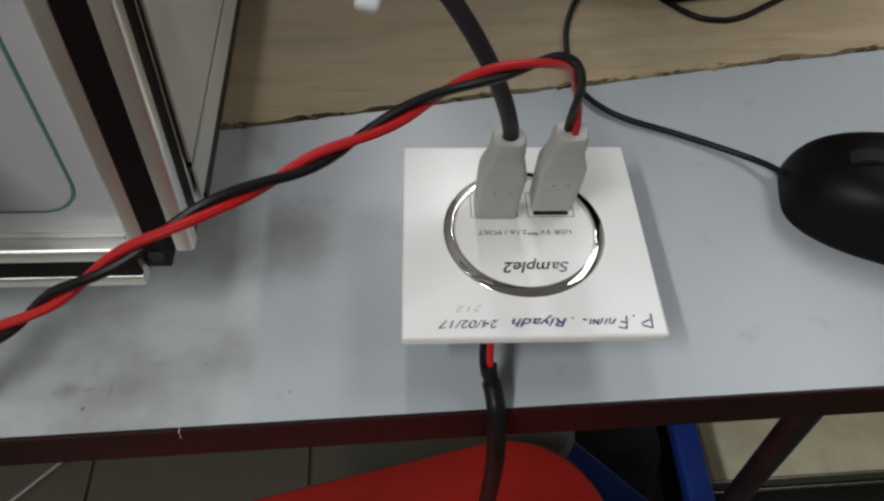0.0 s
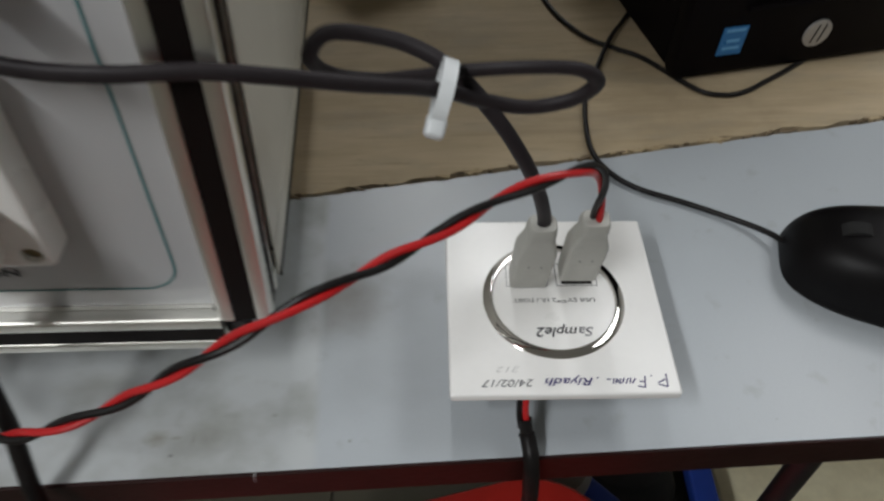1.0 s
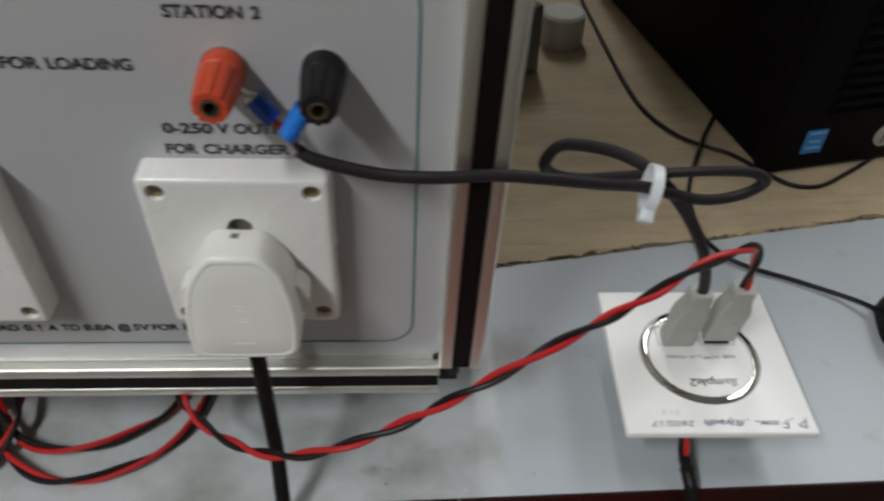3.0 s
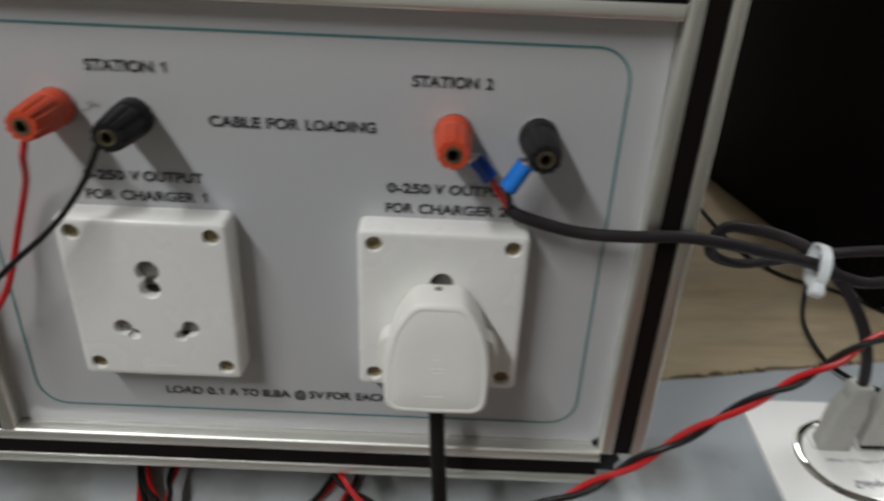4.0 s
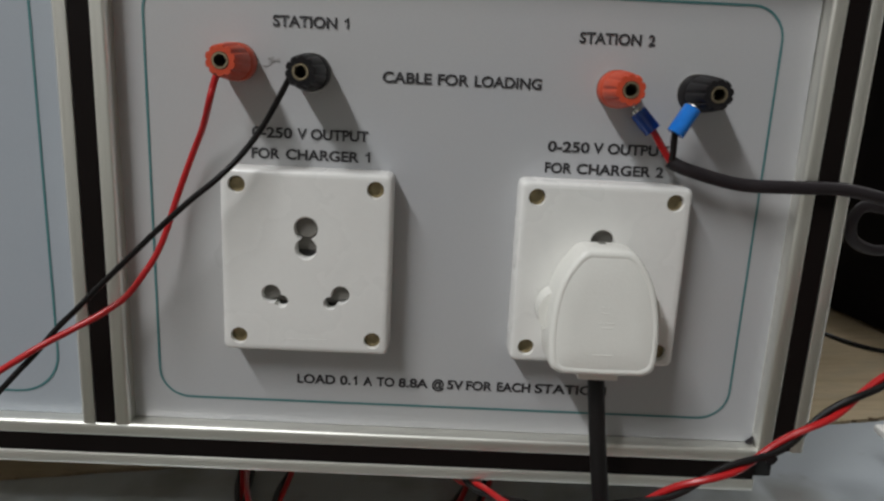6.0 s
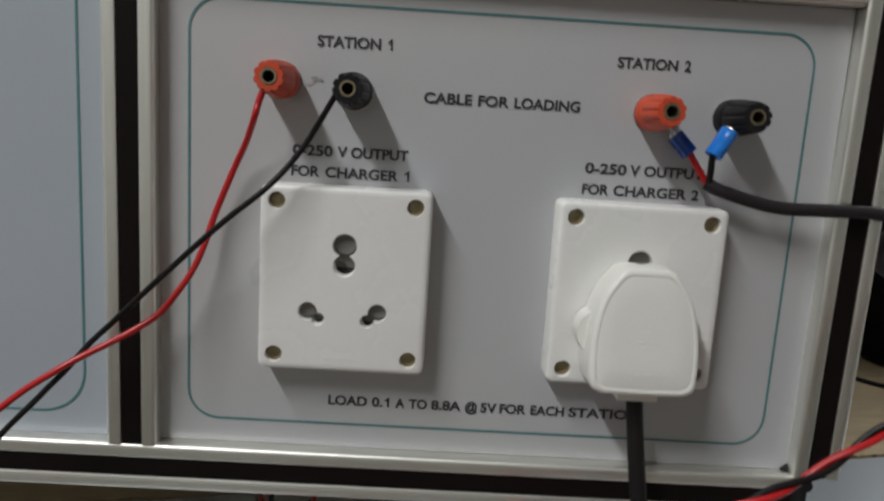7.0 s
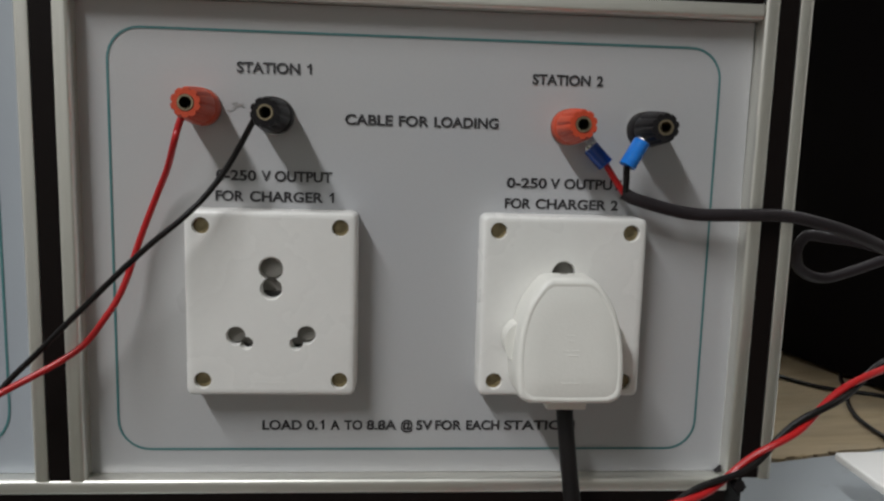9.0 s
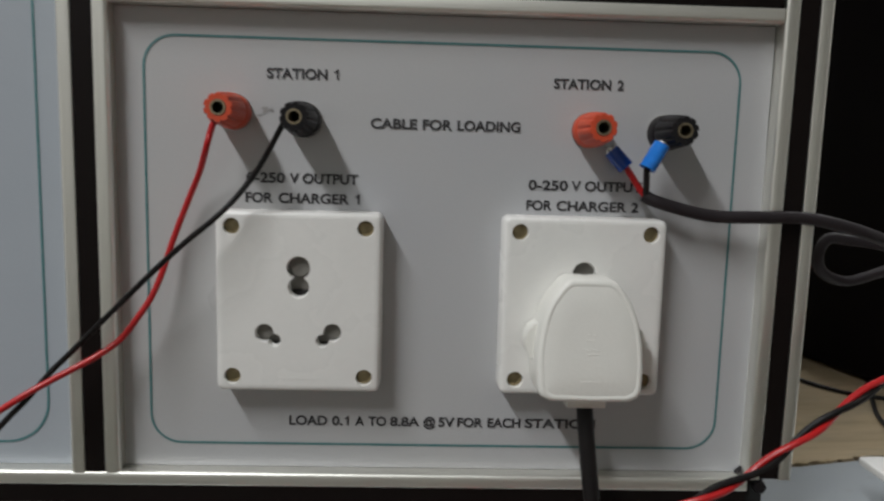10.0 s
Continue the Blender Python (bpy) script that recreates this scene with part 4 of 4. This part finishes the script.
# the tie round the bundle
tc = Vector((0.0330, 0.1745, 0.1402))
axis = Vector((0.95, -0.12, -0.28)).normalized()
vb = Vector((0.08, 0.76, 0.64))
vb = (vb - axis * vb.dot(axis)).normalized()
va = axis.cross(vb)
ringpts = [tc + va * 0.0052 * math.cos(a) + vb * 0.0088 * math.sin(a) for a in [2 * math.pi * k / 36 for k in range(37)]]
bm = bmesh.new()
loft([[p + axis * s * 0.0022 + (p - tc).normalized() * o for s, o in ((-1, 0.0), (1, 0.0), (1, 0.0011), (-1, 0.0011))] for p in ringpts], bm)
tie = part("cable_tie", bm, M_TIE, lead, "white nylon cable tie", smooth=False)
th = part("tie_head", box(-0.0030, 0.0030, -0.0026, 0.0026, -0.0036, 0.0036, 0.0016, 3), M_TIE, tie)
th.matrix_local = Matrix.Translation(tc - vb * 0.0105) @ Matrix((axis, va, vb)).transposed().to_4x4()

# wires of the first station, leaving together
first = thing("station_lead", "red and black single wires plugged into binding posts", "cable")
RW = [(-0.2630, 0.1530, 0.2075), (-0.2652, 0.1525, 0.2035), (-0.2668, 0.1525, 0.1995), (-0.2681, 0.1520, 0.1950), (-0.2730, 0.1580, 0.1854), (-0.2783, 0.1620, 0.1765), (-0.2837, 0.1630, 0.1653), (-0.2881, 0.1630, 0.1550), (-0.2914, 0.1610, 0.1450), (-0.2952, 0.1590, 0.1362), (-0.2998, 0.1570, 0.1290), (-0.3074, 0.1550, 0.1195), (-0.3160, 0.1510, 0.1136), (-0.3242, 0.1470, 0.1095), (-0.3326, 0.1440, 0.1054), (-0.3415, 0.1400, 0.1006), (-0.3560, 0.1350, 0.0910), (-0.3750, 0.1270, 0.0730), (-0.3900, 0.1190, 0.0450), (-0.3990, 0.1120, 0.0080), (-0.4050, 0.1060, -0.0600), (-0.4000, 0.1200, -0.4000), (-0.3600, 0.2000, -0.7430)]
BW = [(-0.2330, 0.1500, 0.2090), (-0.2363, 0.1480, 0.2049), (-0.2394, 0.1500, 0.2008), (-0.2444, 0.1520, 0.1931), (-0.2502, 0.1520, 0.1843), (-0.2577, 0.1500, 0.1749), (-0.2659, 0.1470, 0.1669), (-0.2767, 0.1460, 0.1585), (-0.2879, 0.1460, 0.1490), (-0.2996, 0.1470, 0.1386), (-0.3115, 0.1480, 0.1279), (-0.3236, 0.1490, 0.1168), (-0.3318, 0.1470, 0.1090), (-0.3389, 0.1430, 0.1003), (-0.3474, 0.1380, 0.0911), (-0.3640, 0.1300, 0.0720), (-0.3800, 0.1210, 0.0400), (-0.3900, 0.1120, 0.0060), (-0.3960, 0.1050, -0.0600), (-0.3950, 0.1200, -0.4000), (-0.3500, 0.2050, -0.7430)]
part("red_wire", sweep(spline(RW, 8), 0.00130, seg=10), M_REDWIRE, first, "red insulated wire")
part("black_wire", sweep(spline(BW, 8), 0.00112, seg=10), M_BLKWIRE, first, "black insulated wire")


# ---- the USB faceplate ----
face = thing("usb_faceplate", "white USB wall faceplate with chrome ring lying on the bench", "faceplate", pose(0.0800, 0.1768, 0, 0, 0, -2.6))
S = 0.0437
plate = loft([[(x, y, z) for x, y in rounded(-S + i, S - i, -S + i, S - i, 0.0012, 3)] for i, z in ((0.0006, 0.0268), (0.0, 0.0274), (0.0, 0.0302), (0.0004, 0.0308), (0.0010, 0.0310))])
part("plate", plate, M_PLATE, face, "glossy white square plate")
part("frame_back", box(-0.0385, 0.0385, -0.0395, 0.0395, 0.0240, 0.0270, 0.0006, 1), M_SHUTTER, face, "dark mounting frame", smooth=False)
part("back_box", box(-0.0225, 0.0225, -0.0240, 0.0330, 0.0, 0.0242, 0.001), M_OFFWHITE, face)
part("claw", box(0.0040, 0.0180, -0.0402, -0.0385, 0.0225, 0.0268, 0.0004, 1), M_DARK, face, smooth=False)
bm = bmesh.new()
cyr = 0.0006
loft([[(x, y, z) for x, y in circle(0.0, cyr, r, 72)] for r, z in ((0.0291, 0.0309), (0.02905, 0.0313), (0.0287, 0.03155), (0.0274, 0.03205), (0.0261, 0.0324), (0.0257, 0.0324), (0.0254, 0.0322), (0.0252, 0.0311))], bm, False, False)
part("chrome_ring", bm, M_CHROME, face, "polished chrome ring")
part("centre_disc", loft([[(x, y, z) for x, y in circle(0.0, cyr, r, 64)] for r, z in ((0.0252, 0.0309), (0.0252, 0.0312), (0.0250, 0.0313))]), M_PLATE, face)
for x0 in (-0.0187, 0.0021):
    bm = bmesh.new()
    a, b = rounded(x0, x0 + 0.0172, 0.0066, 0.0185, 0.0004, 2), rounded(x0 + 0.0003, x0 + 0.0169, 0.0069, 0.0182, 0.0003, 2)
    va, vb = [[bm.verts.new((x, y, 0.03136)) for x, y in l] for l in (a, b)]
    for k in range(len(a)):
        j = (k + 1) % len(a)
        bm.faces.new((va[k], va[j], vb[j], vb[k]))
    part("port_outline", bm, M_INK, face, "dark port outline", smooth=False)
    part("port", box(x0 + 0.0022, x0 + 0.0150, 0.0076, 0.0128, 0.0308, 0.03138), M_DARK, face, "dark USB port opening", smooth=False)
Z = 0.03145
writing("lettering", "USB 5V", M_INK, face, 0.0058, 0.0170, 0.0004, 0.0021, Z, "grey printed lettering", flip=True, flat=True)
writing("lettering", "2.1A / PORT", M_INK, face, -0.0166, 0.0010, 0.0004, 0.0021, Z, "grey printed lettering", flip=True, flat=True)
part("print_bar", box(0.0014, 0.0052, -0.0011, -0.0008, 0.0312, Z), M_INK, face, smooth=False)
for k in range(3):
    part("print_bar", box(0.0014 + k * 0.0014, 0.0024 + k * 0.0014, -0.0018, -0.0015, 0.0312, Z), M_INK, face, smooth=False)
writing("handwriting", "Sa", M_PENBLACK, face, 0.0083, 0.0142, -0.0140, 0.0044, Z, "faded black handwriting", shear=0.3, bold=0.004, flip=True, flat=True)
writing("handwriting", "mple2", M_PENDARK, face, -0.0088, 0.0078, -0.0140, 0.0046, Z, "black handwriting", shear=0.3, bold=0.014, flip=True, flat=True)
writing("handwriting", "Riyadh", M_PEN, face, -0.0078, 0.0106, -0.0368, 0.0034, Z - 0.0002, "violet handwriting", shear=0.35, bold=0.010, flip=True, flat=True)
writing("handwriting", "24/02/17", M_PENBLACK, face, -0.0320, -0.0120, -0.0372, 0.0032, Z - 0.0002, "faded pen handwriting", shear=0.3, bold=0.0, flip=True, flat=True)
writing("handwriting", "212", M_RUB, face, -0.0258, -0.0168, -0.0316, 0.0026, Z - 0.0002, "faint rubbed pencil writing", shear=0.3, bold=-0.012, flip=True, flat=True)
for x0, y0, x1, y1 in ((0.0388, -0.0354, 0.0384, -0.0408), (0.0384, -0.0408, 0.0352, -0.0398), (0.0350, -0.0392, 0.0380, -0.0376), (0.0332, -0.0360, 0.0326, -0.0362), (0.0306, -0.0362, 0.0298, -0.0410), (0.0298, -0.0410, 0.0272, -0.0404),
                       (0.0302, -0.0386, 0.0282, -0.0384), (0.0268, -0.0372, 0.0252, -0.0392), (0.0250, -0.0370, 0.0244, -0.0392), (0.0240, -0.0372, 0.0228, -0.0392), (0.0226, -0.0370, 0.0214, -0.0390), (0.0210, -0.0372, 0.0206, -0.0394), (0.0204, -0.0390, 0.0196, -0.0372), (0.0196, -0.0372, 0.0190, -0.0392), (0.0186, -0.0372, 0.0180, -0.0392), (0.0173, -0.0374, 0.0158, -0.0374), (0.0128, -0.0366, 0.0122, -0.0368)):
    part("pen_bar", sweep([Vector((x0, y0, Z - 0.00035)), Vector((x1, y1, Z - 0.00035))], 0.00028, 0.00015, 6), M_PEN, face, "violet pen stroke", smooth=False)
OUTLEAD = [(0.0650, 0.1420, 0.0235), (0.0640, 0.1365, 0.0215), (0.0638, 0.1330, 0.0170), (0.0645, 0.1300, 0.0120)]
fi = face.matrix_world.inverted()
part("red_wire", sweep([fi @ q for q in spline(OUTLEAD, 6)], 0.0013, seg=9), M_REDWIRE, face)
part("black_wire", sweep([fi @ (q + Vector((-0.0024, 0.0005, -0.0008))) for q in spline(OUTLEAD, 6)], 0.0012, seg=9), M_BLKWIRE, face)
SLEEVE = [(0.0636, 0.1325, 0.0150), (0.0642, 0.1290, 0.0105), (0.0650, 0.1250, 0.0075), (0.0655, 0.1205, 0.0040), (0.0660, 0.1160, -0.0080), (0.0665, 0.1130, -0.0300), (0.0660, 0.1120, -0.0900), (0.0640, 0.1150, -0.2300)]
bm = bmesh.new()
line = [fi @ q for q in spline(SLEEVE, 8)]
n = len(line)
rr = [0.0027 if i < 9 else 0.0034 for i in range(n)]
rings = []
for i, (q, t, s, u) in enumerate(frames(line)):
    rings.append([q + (s * math.cos(2 * math.pi * k / 14) + u * math.sin(2 * math.pi * k / 14)) * (rr[i] * (1 + 0.08 * noise.noise(q * 300))) for k in range(14)])
part("heatshrink_sleeve", loft(rings), M_BLKWIRE, face, "black heat-shrink sleeve hanging over the edge")


# ---- the computer ----
ANG = 9.5
pc = thing("desktop_computer", "black desktop computer tower with ribbed front", "computer", pose(0.1865, 0.3545, 0.0004, 0, 0, ANG))
W, D, H = 0.170, 0.36, 0.37
part("case", box(0, W, 0.012, D, 0.004, H, 0.004), M_PC, pc)
part("front_bezel", box(-0.001, W + 0.001, 0.0, 0.016, 0.002, H + 0.002, 0.005), M_PC, pc)
for x in (0.02, W - 0.02):
    for y in (0.03, D - 0.03):
        part("foot", rod((x, y, 0.0), (x, y, 0.006), 0.009), M_RUBBER, pc)
z = 0.046
while z < 0.33:
    part("rib", box(0.034, W - 0.010, -0.0030, 0.002, z, z + 0.0042, 0.0012, 2), M_PC, pc)
    z += 0.0086
st = part("sticker", box(0.0235, 0.0395, -0.0006, 0.001, 0.0175, 0.0365, 0.0002, 1), M_STICKER, pc, "small blue sticker", smooth=False)
for x0, x1, z0 in ((0.0275, 0.0355, 0.0265), (0.0260, 0.0370, 0.0215), (0.0255, 0.0375, 0.0335)):
    part("print_bar", box(x0, x1, -0.0009, 0.0, z0, z0 + 0.0018), M_STICKER2, st, smooth=False)
bd = part("badge", loft([[(x, y, zz) for x, zz in circle(0.0885, 0.0245, r, 36)] for y, r in ((0.001, 0.0092), (-0.0008, 0.0092), (-0.0012, 0.0088))]), M_SILVER, pc, "round silver badge")
for x in (0.0858, 0.0905):
    bm = loft([[(x - 0.0006 + s, y, zz) for s, zz in ((0, 0.0185), (0.0010, 0.0185), (0.0030, 0.0305), (0.0020, 0.0305))] for y in (-0.0014, -0.0010)])
    part("badge_bar", bm, M_PC, bd, smooth=False)


# ---- the mouse and loose wires behind ----
mouse = thing("computer_mouse", "matt black corded computer mouse on the bench", "mouse", pose(0.2510, 0.1990, 0.0, 0, 0, -17))
bm = bmesh.new()
nu, nv = 48, 20
rings = []
for j in range(nv + 1):
    f = j / nv
    h = math.sin(f * math.pi / 2)
    w = max(0.02, math.cos(f * math.pi / 2)) ** 0.42
    ring_ = []
    for i in range(nu):
        a = 2 * math.pi * i / nu
        ca, sa = math.cos(a), math.sin(a)
        e = 2 / 5.5 if sa > 0 else 2 / 2.8
        x = math.copysign(abs(ca) ** e, ca)
        y = math.copysign(abs(sa) ** e, sa)
        waist = 1 - 0.05 * math.exp(-((x + 0.1) / 0.4) ** 2) + 0.24 * x
        ring_.append((0.0525 * x * w, 0.0315 * y * w * waist, 0.002 + (0.0318 + 0.002 * x * w - 0.002 * max(0, -x * w)) * h))
    rings.append(ring_)
part("shell", loft(rings), M_MOUSE, mouse)
part("base", loft([[(x * 0.98, y * 0.98, z) for x, y, _ in rings[0]] for z in (0.0, 0.0025)]), M_RUBBER, mouse)
part("wheel", rod((-0.0270, -0.0035, 0.0235), (-0.0270, 0.0035, 0.0235), 0.0095), M_RUBBER, mouse)
mi = mouse.matrix_world.inverted()
MC = [(0.2080, 0.2145, 0.0080), (0.2010, 0.2280, 0.0055), (0.1890, 0.2400, 0.0030), (0.1670, 0.2540, 0.0022), (0.1430, 0.2670, 0.0022), (0.1300, 0.2810, 0.0026), (0.1250, 0.3000, 0.0026), (0.1282, 0.3317, 0.0026), (0.1350, 0.3530, 0.0030), (0.1438, 0.3712, 0.0040),
      (0.1560, 0.3950, 0.0070), (0.1697, 0.4185, 0.0030), (0.1850, 0.4400, 0.0022), (0.2200, 0.4700, 0.0022), (0.2600, 0.5000, 0.0022)]
part("cord", sweep([mi @ q for q in spline(MC, 8)], 0.0015, seg=10), M_BLKWIRE, mouse, "thin black mouse cord")

kb = thing("loose_cable", "thin black cable trailing round the computer", "cable")
part("cord", sweep(spline([(0.1100, 0.8000, 0.0022), (0.1130, 0.6500, 0.0022), (0.1170, 0.5300, 0.0022), (0.1206, 0.4708, 0.0022), (0.1272, 0.4362, 0.0022), (0.1418, 0.4069, 0.0022), (0.1590, 0.3920, 0.0022), (0.1754, 0.3800, 0.0022), (0.1997, 0.3476, 0.0022), (0.2158, 0.3411, 0.0022), (0.2290, 0.3440, 0.0022), (0.2422, 0.3514, 0.0022), (0.2700, 0.3690, 0.0022), (0.2950, 0.3900, 0.0022), (0.3100, 0.4300, 0.0022)], 8), 0.0016, seg=10), M_BLKWIRE, kb)

ad = thing("power_adapter", "grey plastic power adapter block on the plywood", "adapter", pose(-0.0010, 0.4740, 0.0004, 0, 0, 36))
part("block", box(0.0, 0.064, 0.0, 0.060, 0.0, 0.060, 0.003), M_ADAPTER, ad)
part("socket_hole", box(0.012, 0.024, 0.015, 0.021, 0.0585, 0.0603), M_DARK, ad, smooth=False)
part("socket_hole", box(0.040, 0.052, 0.015, 0.021, 0.0585, 0.0603), M_DARK, ad, smooth=False)
cup = thing("plastic_cap", "off-white round plastic cap on the plywood", "cap", pose(0.0780, 0.5620, 0.0004))
part("shell", loft([[(x, y, z) for x, y in circle(0, 0, r, 36)] for r, z in ((0.018, 0.0), (0.0195, 0.002), (0.0195, 0.028), (0.017, 0.030))]), M_OFFWHITE, cup)


# ---- under the bench ----
stool = thing("red_stool", "red padded stool on a blue steel frame pushed under the bench", "stool", pose(0.010, 0.022, 0, 0, 0, 10.5))
part("seat", loft([[(x, y, z) for x, y in rounded(-0.20 + i, 0.200 - i, -0.19 + i, 0.196 - i, 0.075, 10)] for i, z in ((0.004, -0.345), (0.0, -0.338), (0.0, -0.312), (0.004, -0.303), (0.014, -0.300))]), M_REDSEAT, stool, "red vinyl seat")
SI = stool.matrix_world.inverted()


def bar(name, a, b, w, h, material, parent, inv_m):
    line_ = [Vector(a), Vector(b)]
    rings_ = []
    for q, t, s, u in frames(line_):
        rings_.append([inv_m @ (q + s * x + u * y) for x, y in rounded(-w, w, -h, h, 0.003, 3)])
    return part(name, loft(rings_), material, parent)


bar("frame_tube", (0.150, 0.322, -0.455), (0.310, 0.150, -0.455), 0.017, 0.008, M_BLUETUBE, stool, SI)
bar("frame_tube", (0.320, 0.340, -0.455), (0.308, 0.110, -0.455), 0.0125, 0.010, M_BLUETUBE, stool, SI)
for a, b in (((0.13, 0.10, -0.345), (0.190, 0.262, -0.450)), ((0.190, 0.275, -0.460), (0.190, 0.275, FLOOR)), ((-0.12, 0.13, -0.345), (-0.16, 0.18, FLOOR)), ((-0.10, -0.10, -0.345), (-0.13, -0.15, FLOOR)), ((0.13, -0.08, -0.345), (0.16, -0.12, FLOOR)), ((0.314, 0.225, -0.460), (0.314, 0.225, FLOOR)), ((0.306, 0.120, -0.455), (0.14, -0.10, -0.455))):
    bar("leg", a, b, 0.009, 0.009, M_BLUETUBE, stool, SI)
part("edge_cap", loft([[SI @ Vector((0.150 + r * math.cos(a), 0.268 + 0.8 * r * math.sin(a), z)) for a in [2 * math.pi * k / 28 for k in range(28)]] for r, z in ((0.030, -0.392), (0.036, -0.388), (0.036, -0.374), (0.030, -0.368))]), M_ADAPTER, stool, "grey plastic edge cap")
# plain black form that fills the dark space between the blue tubes
bag = thing("black_form", "black soft-sided form standing on the floor", "bag", pose(0.265, 0.40, FLOOR))
part("body", loft([[(x * (1 + 0.03 * math.sin(9 * y)), y, z) for x, y in rounded(-0.075 + i, 0.075 - i, -0.13 + i, 0.13 - i, 0.04, 6)] for i, z in ((0.01, 0.0), (0.0, 0.02), (0.004, 0.12), (0.012, 0.20), (0.03, 0.235))]), M_RUBBER, bag)
sh = thing("floor_trunk", "low cream-topped chest with metal trim on the floor", "chest", pose(0.385, 0.281, FLOOR))
part("body", box(0.0, 0.60, 0.0, 0.55, 0.0, 0.172, 0.004), M_LEG, sh)
part("lid", box(-0.004, 0.604, -0.004, 0.554, 0.172, 0.190, 0.003), M_CREAM, sh, "cream mottled lid")
part("trim", box(-0.006, 0.606, -0.007, -0.0042, 0.168, 0.192, 0.0008, 1), M_STEEL, sh, "bright metal trim")
part("trim", box(-0.006, 0.606, -0.0065, -0.0042, 0.148, 0.156, 0.0008, 1), M_STEEL, sh)

strip = thing("metal_strip", "thin light grey metal strip lying on the tiled floor", "metal strip")
bar("strip", (-0.300, 0.561, FLOOR + 0.003), (-0.620, 0.255, FLOOR + 0.003), 0.0028, 0.0028, M_SILVER, strip, Matrix())

# ---- floor tiles ----
fl = bpy.data.objects["floor"]
bm = box(-0.148, 0.148, -0.148, 0.148, -0.004, 0.0, 0.001, 1)
first_tile = part("tile", bm, M_TILE, fl, smooth=False)
for i in range(-8, 8):
    for j in range(-10, 8):
        x, y = 0.3 * i + 0.05, 0.3 * j + 0.03
        if not (-2.45 < x < 2.25 and -3.05 < y < 2.2):
            continue
        t = first_tile if (i, j) == (0, 0) else new("tile", first_tile.data)
        t.parent = fl
        t.location = (x, y, FLOOR)
